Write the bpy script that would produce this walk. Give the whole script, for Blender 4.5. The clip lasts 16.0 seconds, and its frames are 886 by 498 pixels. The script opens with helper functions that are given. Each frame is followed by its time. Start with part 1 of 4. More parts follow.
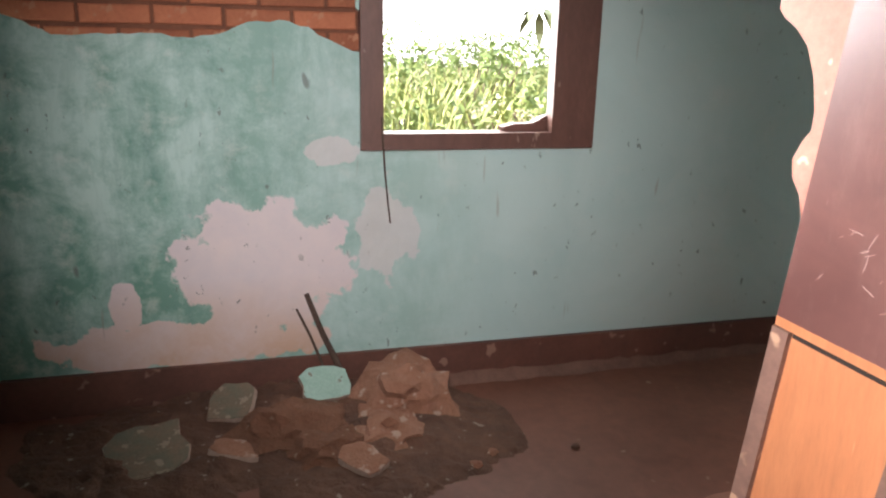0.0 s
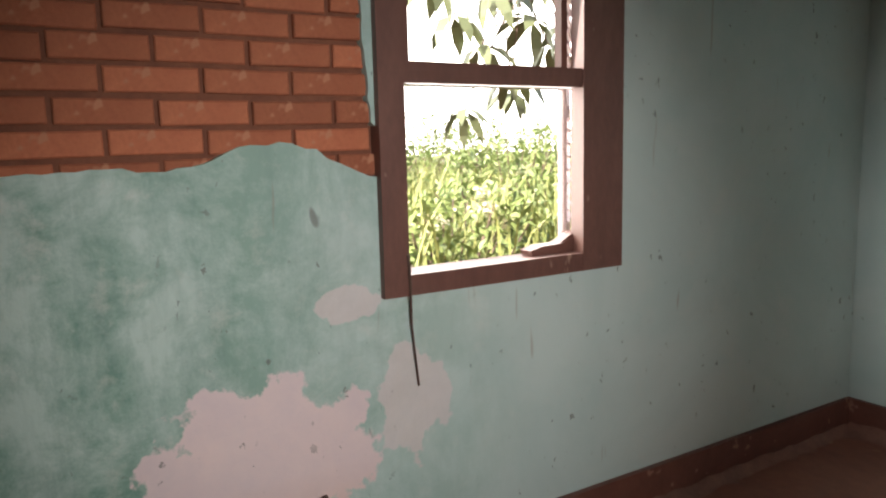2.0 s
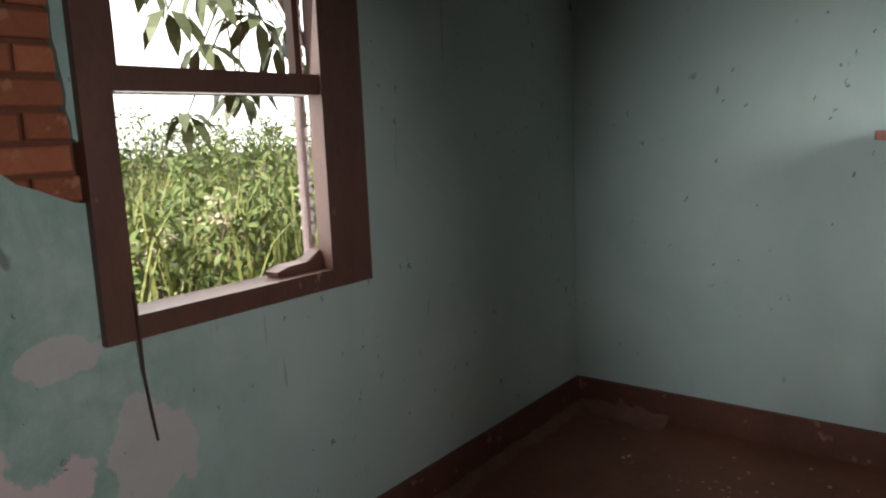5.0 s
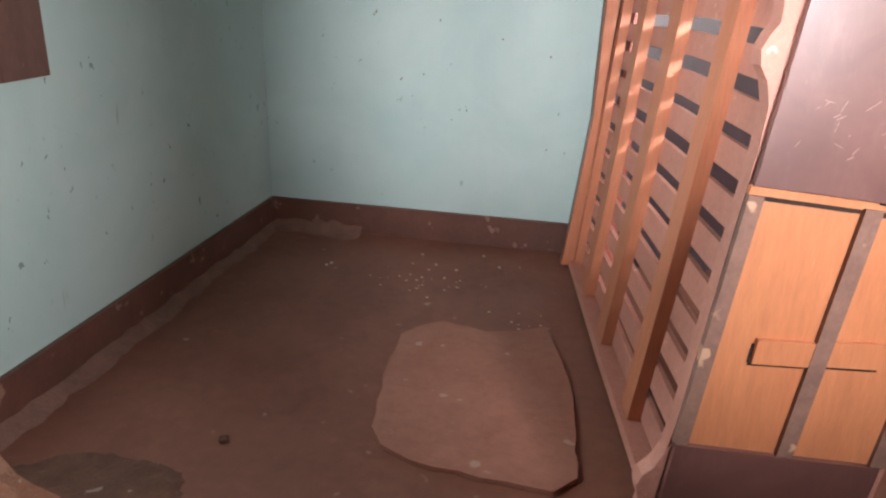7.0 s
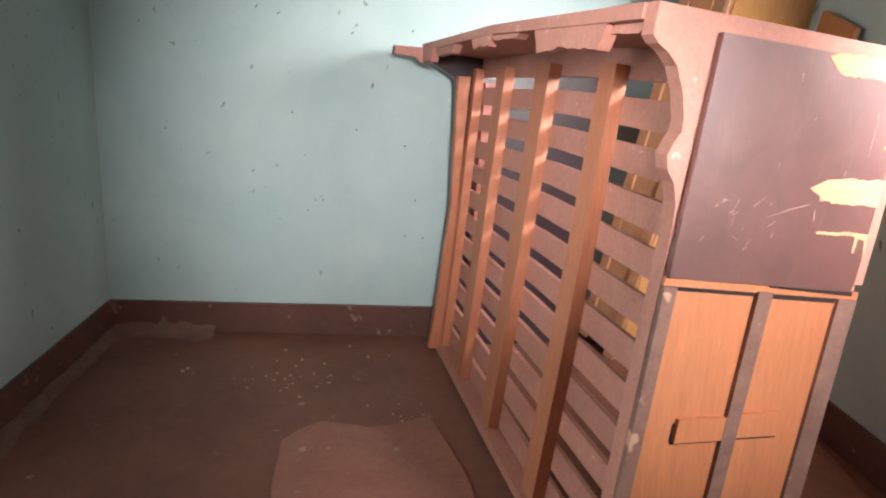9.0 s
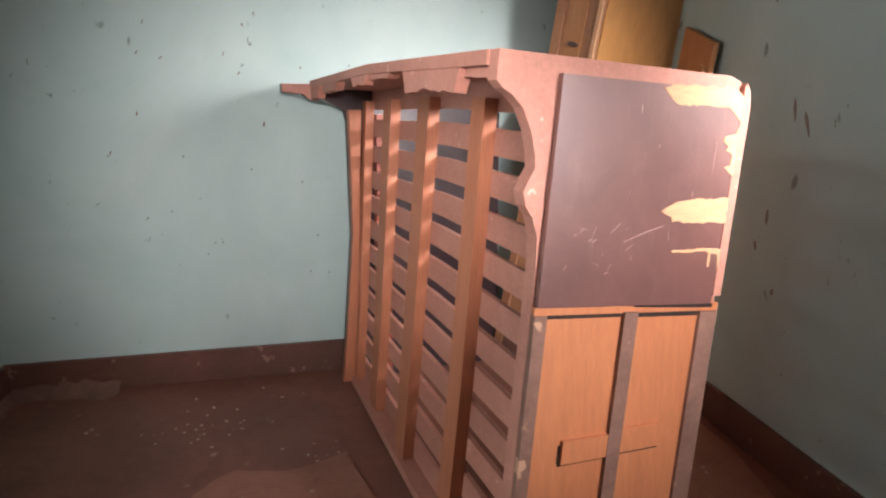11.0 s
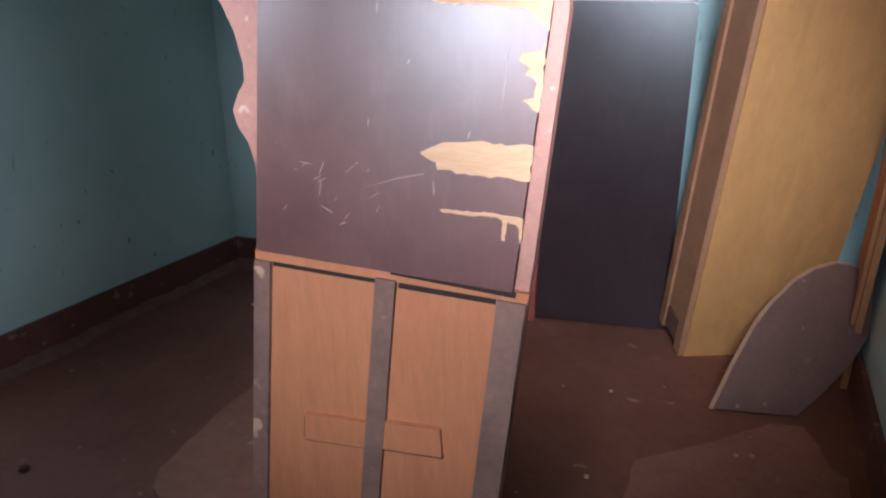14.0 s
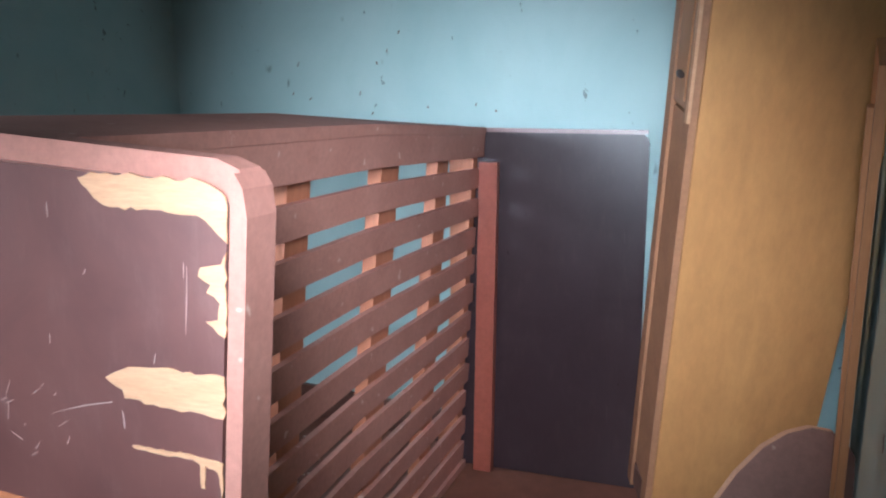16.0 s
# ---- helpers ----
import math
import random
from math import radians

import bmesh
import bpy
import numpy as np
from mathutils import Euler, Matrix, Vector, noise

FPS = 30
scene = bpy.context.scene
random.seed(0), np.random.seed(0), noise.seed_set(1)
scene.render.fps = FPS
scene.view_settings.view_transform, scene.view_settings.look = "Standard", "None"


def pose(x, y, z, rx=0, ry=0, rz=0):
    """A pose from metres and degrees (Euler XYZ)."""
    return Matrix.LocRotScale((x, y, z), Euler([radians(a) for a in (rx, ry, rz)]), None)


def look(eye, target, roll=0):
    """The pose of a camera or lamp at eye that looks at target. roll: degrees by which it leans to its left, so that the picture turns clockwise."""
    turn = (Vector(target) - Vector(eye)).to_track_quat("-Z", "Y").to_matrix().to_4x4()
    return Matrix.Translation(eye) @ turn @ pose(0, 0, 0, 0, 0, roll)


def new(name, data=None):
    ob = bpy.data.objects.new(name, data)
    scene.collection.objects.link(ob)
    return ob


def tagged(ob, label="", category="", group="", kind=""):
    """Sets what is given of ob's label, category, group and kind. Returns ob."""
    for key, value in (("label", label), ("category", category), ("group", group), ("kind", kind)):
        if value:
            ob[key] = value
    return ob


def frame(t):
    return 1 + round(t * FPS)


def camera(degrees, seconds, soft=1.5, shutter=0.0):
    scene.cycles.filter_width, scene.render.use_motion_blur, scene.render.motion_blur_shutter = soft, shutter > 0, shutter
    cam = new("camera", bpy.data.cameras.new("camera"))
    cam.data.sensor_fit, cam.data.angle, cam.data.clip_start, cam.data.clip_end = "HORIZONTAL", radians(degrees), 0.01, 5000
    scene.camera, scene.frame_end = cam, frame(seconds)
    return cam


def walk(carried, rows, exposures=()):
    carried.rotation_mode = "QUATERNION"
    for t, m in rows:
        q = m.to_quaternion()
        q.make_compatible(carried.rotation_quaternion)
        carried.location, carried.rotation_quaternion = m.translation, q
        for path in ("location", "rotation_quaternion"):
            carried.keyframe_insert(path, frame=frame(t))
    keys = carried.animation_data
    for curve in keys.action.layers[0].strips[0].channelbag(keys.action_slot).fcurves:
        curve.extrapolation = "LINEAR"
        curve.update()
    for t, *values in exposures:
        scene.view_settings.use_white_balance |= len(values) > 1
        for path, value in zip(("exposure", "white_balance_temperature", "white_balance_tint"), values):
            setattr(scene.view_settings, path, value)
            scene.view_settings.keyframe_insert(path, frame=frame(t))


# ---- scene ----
cam = camera(62.9, 16.0, soft=2.2)
PATH = [
    (0, (2.712, 1.275, 1.322), (0.853, 1.793, 0.804), 1.25),
    (0.5, (2.534, 1.066, 1.385), (0.67, 1.479, 0.789), 0.3),
    (1, (2.234, 0.798, 1.406), (0.524, 1.591, 0.738), -3.7),
    (1.5, (2.073, 0.746, 1.352), (0.424, 1.696, 0.737), -2.1),
    (2, (1.878, 0.776, 1.409), (0.185, 1.803, 1.125), -1.4),
    (2.5, (1.718, 0.703, 1.608), (0.125, 1.91, 1.547), 2.6),
    (3, (1.61, 0.669, 1.692), (0.182, 2.069, 1.725), 2.2),
    (3.5, (1.578, 0.67, 1.664), (0.266, 2.179, 1.644), 1),
    (3.7, (1.589, 0.686, 1.629), (0.265, 2.182, 1.546), 0.3),
    (5.8, (1.784, 0.914, 1.388), (0.874, 2.631, 0.915), -1.5),
    (6, (1.721, 0.916, 1.373), (0.985, 2.697, 0.84), 0.4),
    (6.2, (1.598, 0.889, 1.363), (1.074, 2.738, 0.81), 2.1),
    (6.5, (1.534, 0.8, 1.365), (1.202, 2.674, 0.75), 4.0),
    (7, (1.572, 0.729, 1.286), (1.235, 2.569, 0.577), 2.1),
    (7.5, (1.63, 0.724, 1.233), (1.377, 2.555, 0.47), 5.4),
    (8, (1.684, 0.737, 1.24), (1.368, 2.595, 0.571), 8),
    (8.2, (1.679, 0.764, 1.239), (1.337, 2.626, 0.594), 6.5),
    (8.5, (1.597, 0.724, 1.261), (1.279, 2.613, 0.687), 5.4),
    (9, (1.362, 0.755, 1.33), (1.503, 2.688, 0.836), 2.6),
    (9.5, (1.299, 0.767, 1.437), (1.589, 2.724, 1.143), 1.2),
    (9.8, (1.283, 0.734, 1.469), (1.631, 2.68, 1.164), -0.2),
    (10, (1.295, 0.736, 1.446), (1.671, 2.676, 1.136), 0.3),
    (10.2, (1.299, 0.725, 1.423), (1.761, 2.641, 1.075), 0.6),
    (12.3, (1.967, 0.832, 1.359), (1.933, 2.73, 0.73), -1.9),
    (12.5, (2.031, 0.883, 1.34), (1.964, 2.764, 0.662), -0.6),
    (13, (2.273, 1.072, 1.327), (2.001, 2.95, 0.696), 0.8),
    (13.5, (2.481, 1.105, 1.317), (1.901, 2.911, 0.686), -1.6),
    (14, (2.606, 1.108, 1.33), (1.848, 2.851, 0.708), -0.6),
    (14.5, (2.641, 1.328, 1.314), (1.871, 3.046, 0.638), 2.2),
    (15, (2.737, 1.444, 1.373), (1.876, 3.128, 0.722), -0.6),
    (15.5, (2.88, 1.505, 1.371), (1.935, 3.173, 0.8), -0.8),
    (16, (2.912, 1.523, 1.438), (1.988, 3.259, 1.073), -1.2),
]
EXPOSURES = ((0, 1.9, 6500, 13), (1.6, 1.95, 6500, 14), (2.0, 1.6, 6900, 16), (2.5, 0.8, 7200, 17), (3.0, -0.05, 7400, 18), (3.7, -0.05, 7200, 16), (5.8, 1.0, 6500, 11), (6.6, 1.9, 6500, 15), (9.0, 1.75, 6600, 16), (10.2, 1.5, 6700, 19), (12.3, 1.1, 6900, 14), (13.0, 0.85, 5700, 8), (13.5, 0.75, 5300, 5), (14.5, 0.75, 5150, 5), (15, 0.7, 5000, 4), (16, 1.05, 5200, 4))
walk(cam, [(t, look(eye, target, roll)) for t, eye, target, roll in PATH], EXPOSURES)

# ---- light ----
world = bpy.data.worlds.new("sky")
scene.world = world
world.use_nodes = True
wn = world.node_tree.nodes
sky = wn.new("ShaderNodeTexSky")
sky.sky_type = "NISHITA"
sky.sun_disc = False
sky.sun_elevation = radians(41)
sky.sun_rotation = radians(180)
sky.dust_density = 4.0
wn["Background"].inputs["Strength"].default_value = 0.15
world.node_tree.links.new(sky.outputs[0], wn["Background"].inputs["Color"])


def lamp(name, kind, m, energy, colour=(1, 1, 1), size=0.1, size_y=None):
    data = bpy.data.lights.new(name, kind)
    data.energy, data.color = energy, colour
    if kind == "AREA":
        data.shape, data.size, data.size_y = "RECTANGLE", size, size_y or size
    elif kind == "SUN":
        data.angle = size
    else:
        data.shadow_soft_size = size
    ob = new(name, data)
    ob.matrix_world = m
    return ob


lamp("sun", "SUN", look((0.0, -7.5, 6.6), (0, 0, 0)), 5.0, (1, 0.95, 0.86), radians(0.5))
lamp("window_daylight", "AREA", look((-0.03, 2.15, 1.58), (1.0, 2.15, 1.42)), 6, (0.93, 1.0, 0.98), 0.66, 1.0)


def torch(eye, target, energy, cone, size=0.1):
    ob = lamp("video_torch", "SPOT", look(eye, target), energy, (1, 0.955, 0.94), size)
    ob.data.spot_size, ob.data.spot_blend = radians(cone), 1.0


# stand-ins, all lit together, for the walker's one moving torch, where it shines longest
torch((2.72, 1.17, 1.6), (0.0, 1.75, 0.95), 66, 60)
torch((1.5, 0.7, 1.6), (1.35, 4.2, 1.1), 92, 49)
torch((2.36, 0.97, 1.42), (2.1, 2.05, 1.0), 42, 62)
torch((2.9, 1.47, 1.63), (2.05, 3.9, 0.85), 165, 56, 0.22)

# ---- materials ----


def material(name, build, **kw):
    mat = bpy.data.materials.new(name)
    mat.use_nodes = True
    build(mat.node_tree, mat.node_tree.nodes["Principled BSDF"], **kw)
    return mat


def node(nt, kind, **inputs):
    n = nt.nodes.new(kind)
    for key, value in inputs.items():
        key = key.replace("_", " ")
        if hasattr(value, "is_output"):
            nt.links.new(value, n.inputs[key])
        else:
            n.inputs[key].default_value = value
    return n


def noise_of(nt, vec, scale, detail=4, rough=0.6, distortion=0.0):
    return node(nt, "ShaderNodeTexNoise", Vector=vec, Scale=scale, Detail=detail, Roughness=rough, Distortion=distortion).outputs["Fac"]


def ramp(nt, fac, *stops):
    n = nt.nodes.new("ShaderNodeValToRGB")
    nt.links.new(fac, n.inputs[0])
    el = n.color_ramp.elements
    while len(el) < len(stops):
        el.new(0.5)
    for e, (p, c) in zip(el, stops):
        e.position = p
        e.color = (*c, 1) if isinstance(c, tuple) else (c, c, c, 1)
    return n.outputs[0]


def mix(nt, fac, a, b, blend="MIX"):
    n = nt.nodes.new("ShaderNodeMix")
    n.data_type, n.blend_type = "RGBA", blend
    for sock, v in ((n.inputs[0], fac), (n.inputs[6], a), (n.inputs[7], b)):
        if hasattr(v, "is_output"):
            nt.links.new(v, sock)
        else:
            sock.default_value = (*v, 1) if isinstance(v, tuple) else v
    return n.outputs[2]


def calc(nt, op, a, b=0.5, clamp=False):
    n = nt.nodes.new("ShaderNodeMath")
    n.operation, n.use_clamp = op, clamp
    for sock, v in zip(n.inputs, (a, b)):
        if hasattr(v, "is_output"):
            nt.links.new(v, sock)
        else:
            sock.default_value = v
    return n.outputs[0]


def bump(nt, bsdf, height, strength=0.3, distance=0.01):
    n = node(nt, "ShaderNodeBump", Height=height, Strength=strength, Distance=distance)
    nt.links.new(n.outputs[0], bsdf.inputs["Normal"])


def place(nt):
    return nt.nodes.new("ShaderNodeTexCoord").outputs["Object"]


def stretched(nt, vec, scale):
    return node(nt, "ShaderNodeMapping", Vector=vec, Scale=scale).outputs[0]


def out(nt, bsdf, colour, rough=0.7):
    nt.links.new(colour, bsdf.inputs["Base Color"])
    if hasattr(rough, "is_output"):
        nt.links.new(rough, bsdf.inputs["Roughness"])
    else:
        bsdf.inputs["Roughness"].default_value = rough


def surface(nt, bsdf, a, b, scale=6, rough=0.7, spots=None, spot_scale=40, spot_at=0.66, relief=0.2, stretch=(1, 1, 1), distance=0.004, vary=0.0):
    """Two tones mixed by large patches, with grain, spots and fine relief."""
    vec = stretched(nt, place(nt), stretch)
    big = noise_of(nt, vec, scale, 5, 0.65, 0.4)
    fine = noise_of(nt, vec, scale * 9, 4, 0.7)
    col = mix(nt, ramp(nt, big, (0.3, 0.0), (0.7, 1.0)), a, b)
    col = mix(nt, 0.35, col, ramp(nt, fine, (0.25, 0.35), (0.75, 0.75)), "OVERLAY")
    if vary:
        rnd = nt.nodes.new("ShaderNodeObjectInfo").outputs["Random"]
        col = mix(nt, 1.0, col, ramp(nt, rnd, (0.0, 1.0 - vary), (1.0, 1.0)), "MULTIPLY")
    if spots:
        s = noise_of(nt, vec, spot_scale, 2, 0.5)
        col = mix(nt, ramp(nt, s, (spot_at, 0.0), (spot_at + 0.05, 1.0)), col, spots)
    out(nt, bsdf, col, rough)
    bump(nt, bsdf, fine, relief, distance)


def blob(nt, vec, cy, cz, ry, rz, ragged=0.5, scale=7.0):
    """1 inside a ragged patch of the wall round (y, z), 0 outside."""
    sep = node(nt, "ShaderNodeSeparateXYZ", Vector=vec)
    dy = calc(nt, "DIVIDE", calc(nt, "SUBTRACT", sep.outputs[1], cy), ry)
    dz = calc(nt, "DIVIDE", calc(nt, "SUBTRACT", sep.outputs[2], cz), rz)
    d = calc(nt, "SQRT", calc(nt, "ADD", calc(nt, "MULTIPLY", dy, dy), calc(nt, "MULTIPLY", dz, dz)))
    n = calc(nt, "MULTIPLY", calc(nt, "SUBTRACT", noise_of(nt, vec, scale, 5, 0.55), 0.5), ragged * 3)
    return ramp(nt, calc(nt, "ADD", d, n), (0.94, 1.0), (1.0, 0.0))


def wall_paint(nt, bsdf, damp=False):
    vec = place(nt)
    big = noise_of(nt, vec, 1.6, 5, 0.6, 0.5)
    mid = noise_of(nt, vec, 7, 6, 0.68, 0.1)
    fine = noise_of(nt, vec, 90, 3, 0.7)
    drip = noise_of(nt, stretched(nt, vec, (5, 5, 1.1)), 1.6, 6, 0.7, 0.25)
    col = mix(nt, ramp(nt, big, (0.35, 0.0), (0.65, 1.0)), (0.38, 0.525, 0.515), (0.45, 0.585, 0.57))
    col = mix(nt, calc(nt, "MULTIPLY", ramp(nt, mid, (0.5, 0.0), (0.75, 1.0)), 0.35), col, (0.43, 0.55, 0.52))
    if damp:
        sep = node(nt, "ShaderNodeSeparateXYZ", Vector=vec)
        south = node(nt, "ShaderNodeMapRange", Value=sep.outputs[1], From_Min=2.3, From_Max=0.9)
        col = mix(nt, calc(nt, "MULTIPLY", south.outputs[0], 0.6), col, (0.37, 0.53, 0.46))
        blotch = noise_of(nt, vec, 3.4, 8, 0.72, 0.2)
        col = mix(nt, calc(nt, "MULTIPLY", ramp(nt, blotch, (0.40, 0.0), (0.60, 1.0)), calc(nt, "MULTIPLY", south.outputs[0], 0.95)), col, (0.11, 0.255, 0.195))
        col = mix(nt, calc(nt, "MULTIPLY", ramp(nt, drip, (0.46, 0.0), (0.70, 1.0)), calc(nt, "MULTIPLY", south.outputs[0], 0.5)), col, (0.10, 0.21, 0.18))
        col = mix(nt, calc(nt, "MULTIPLY", ramp(nt, mid, (0.56, 0.0), (0.70, 1.0)), calc(nt, "ADD", calc(nt, "MULTIPLY", south.outputs[0], 0.35), 0.15)), col, (0.56, 0.61, 0.57))
        bare = calc(nt, "MAXIMUM", blob(nt, vec, 1.324, 0.522, 0.33, 0.27), calc(nt, "MULTIPLY", blob(nt, vec, 1.799, 0.647, 0.11, 0.19, 0.8), 0.6))
        bare = calc(nt, "MAXIMUM", bare, blob(nt, vec, 1.015, 0.242, 0.52, 0.10, 0.6))
        bare = calc(nt, "MAXIMUM", bare, blob(nt, vec, 0.839, 0.398, 0.055, 0.10))
        bare = calc(nt, "MAXIMUM", bare, calc(nt, "MULTIPLY", blob(nt, vec, 1.582, 0.969, 0.10, 0.06, 0.9), 0.6))
        earth = node(nt, "ShaderNodeMapRange", Value=sep.outputs[2], From_Min=0.5, From_Max=0.15)
        raw = mix(nt, ramp(nt, mid, (0.3, 0.0), (0.7, 1.0)), (0.60, 0.53, 0.55), (0.68, 0.58, 0.57))
        raw = mix(nt, calc(nt, "MULTIPLY", earth.outputs[0], ramp(nt, blotch, (0.3, 0.2), (0.6, 1.0))), raw, (0.52, 0.33, 0.22))
        col = mix(nt, bare, col, raw)
        rust = noise_of(nt, stretched(nt, vec, (6, 6, 0.7)), 2.6, 3, 0.5, 0.3)
        col = mix(nt, calc(nt, "MULTIPLY", ramp(nt, rust, (0.70, 0.0), (0.73, 1.0)), 0.4), col, (0.26, 0.19, 0.15))
    flakes = noise_of(nt, stretched(nt, vec, (1, 1, 0.55)), 9.5, 2, 0.4, 0.2)
    big_at, small_at = (0.745, 0.665) if damp else (0.725, 0.70)
    small = noise_of(nt, stretched(nt, vec, (1, 1, 0.7)), 27, 3, 0.6, 0.3)
    group = ramp(nt, noise_of(nt, vec, 2.8, 3, 0.5), (0.45, 0.0), (0.55, 1.0))
    speck = calc(nt, "MAXIMUM", ramp(nt, flakes, (big_at, 0.0), (big_at + 0.03, 1.0)), calc(nt, "MULTIPLY", group, ramp(nt, small, (small_at, 0.0), (small_at + 0.02, 1.0))))
    col = mix(nt, calc(nt, "MULTIPLY", speck, 0.7), col, (0.11, 0.12, 0.11))
    out(nt, bsdf, col, 0.62)
    bump(nt, bsdf, calc(nt, "ADD", mid, calc(nt, "MULTIPLY", fine, 0.25)), 0.25, 0.01)


PAINT_WEST = material("damp_green_paint", wall_paint, damp=True)
PAINT = material("green_paint", wall_paint)
PLASTER = material("plaster_edge", surface, a=(0.55, 0.54, 0.48), b=(0.42, 0.40, 0.36), scale=12)
BRICK = material("fired_brick", surface, a=(0.47, 0.17, 0.085), b=(0.36, 0.115, 0.06), scale=9, rough=0.9, relief=0.6, spots=(0.42, 0.19, 0.11), spot_scale=16, vary=0.35)
MORTAR = material("clay_mortar", surface, a=(0.20, 0.08, 0.045), b=(0.13, 0.05, 0.03), scale=14, rough=0.95, relief=0.7)
SKIRT = material("brown_skirting_paint", surface, a=(0.145, 0.06, 0.042), b=(0.09, 0.038, 0.028), scale=5, rough=0.55, spots=(0.26, 0.15, 0.11), spot_scale=14)
FLOOR = material("red_cement", surface, a=(0.16, 0.058, 0.036), b=(0.225, 0.09, 0.058), scale=2.3, rough=0.6, spots=(0.33, 0.2, 0.15), spot_scale=11, spot_at=0.7)
DUST = material("clay_dust", surface, a=(0.25, 0.135, 0.10), b=(0.16, 0.085, 0.065), scale=8, rough=0.95, relief=0.6, distance=0.01)
WINDOW_WOOD = material("brown_window_paint", surface, a=(0.10, 0.045, 0.035), b=(0.15, 0.07, 0.052), scale=7, rough=0.5, spots=(0.3, 0.2, 0.16), spot_scale=26, spot_at=0.71, stretch=(1, 1, 0.4))
CEILING = material("dark_ceiling_boards", surface, a=(0.06, 0.03, 0.02), b=(0.035, 0.018, 0.012), scale=3, rough=0.7)
ROUGH_WALL = material("grey_plaster", surface, a=(0.30, 0.37, 0.34), b=(0.24, 0.3, 0.28), scale=3, rough=0.8)


def part(name, bm, mat, parent=None, label="", smooth=False, kind="", bevel=0.0, shape=None):
    if bevel:
        sharp = [e for e in bm.edges if len(e.link_faces) == 2 and e.calc_face_angle() > 0.5]
        bmesh.ops.bevel(bm, geom=sharp, offset=bevel, segments=2, profile=0.6, affect="EDGES", clamp_overlap=True)
    if shape:
        shape(bm)
    bmesh.ops.recalc_face_normals(bm, faces=bm.faces)
    me = bpy.data.meshes.new(name)
    bm.to_mesh(me)
    bm.free()
    me.materials.append(mat)
    if smooth:
        me.shade_smooth()
    ob = new(name, me)
    if parent:
        ob.parent = parent
    if label or kind:
        tagged(ob, label=label, kind=kind)
    return ob


def cuboid(x0, x1, y0, y1, z0, z1, bm=None, m=None):
    bm = bm or bmesh.new()
    v = [bm.verts.new((x, y, z)) for z in (z0, z1) for y in (y0, y1) for x in (x0, x1)]
    for f in ((0, 1, 3, 2), (4, 6, 7, 5), (0, 4, 5, 1), (2, 3, 7, 6), (0, 2, 6, 4), (1, 5, 7, 3)):
        bm.faces.new([v[i] for i in f])
    if m:
        bmesh.ops.transform(bm, matrix=m, verts=v)
    return bm


def slab(outline, low, high, axis, bm=None):
    """A board with the given outline of pairs, from low to high along the axis left out of the pairs."""
    bm = bm or bmesh.new()
    def at(p, d):
        return {"x": (d, *p), "y": (p[0], d, p[1]), "z": (*p, d)}[axis]
    a = [bm.verts.new(at(p, low)) for p in outline]
    b = [bm.verts.new(at(p, high)) for p in outline]
    bm.faces.new(a)
    bm.faces.new(b[::-1])
    n = len(outline)
    for i in range(n):
        bm.faces.new((a[i], a[(i + 1) % n], b[(i + 1) % n], b[i]))
    return bm


def thing(name, label, category, at=(0, 0, 0), m=None, group="", kind=""):
    ob = new(name)
    ob.empty_display_size = 0.1
    ob.matrix_world = m if m else pose(*at)
    return tagged(ob, label, category, group, kind)


def setting(name, bm, mat, label, category, bevel=0.0):
    return tagged(part(name, bm, mat, bevel=bevel), label, category, kind="structure")


# ---- the room ----
NORTH, EAST, SOUTH, TOP = 4.2, 3.045, -0.6, 2.71
THICK = 0.2
WIN = (1.711, 2.635, 0.969, 2.165)  # outside of the window frame: y0, y1, z0, z1

setting("floor", cuboid(-THICK, EAST + 0.15, SOUTH - 0.15, NORTH + 0.15, -0.12, 0.0), FLOOR, "dusty red-brown cement floor with pale scuffs", "floor")
setting("ceiling", cuboid(-THICK, EAST + 0.15, SOUTH - 0.15, NORTH + 0.15, TOP, TOP + 0.05), CEILING, "dark brown wooden board ceiling", "ceiling")
wall_north = setting("wall_north", cuboid(0.0, EAST + 0.15, NORTH, NORTH + 0.15, 0.0, TOP), PAINT, "pale turquoise painted plaster wall with small scars", "wall")
wall_east = setting("wall_east", cuboid(EAST, EAST + 0.15, SOUTH, NORTH, 0.0, TOP), PAINT, "turquoise painted plaster wall with brown scrapes", "wall")
setting("wall_south", cuboid(0.0, EAST + 0.15, SOUTH - 0.15, SOUTH, 0.0, TOP), ROUGH_WALL, "plain painted plaster wall", "wall")

# the west wall: mortar core with a window hole, bricks, plaster skin in front
core = bmesh.new()
for y0, y1, z0, z1 in ((SOUTH - 0.15, WIN[0], 0, TOP), (WIN[1], NORTH + 0.15, 0, TOP), (WIN[0], WIN[1], 0, WIN[2]), (WIN[0], WIN[1], WIN[3], TOP)):
    cuboid(-THICK, -0.03, y0, y1, z0, z1, core)
wall_west = setting("wall_west", core, MORTAR, "brick wall with damp green plaster broken away in its upper part", "wall")
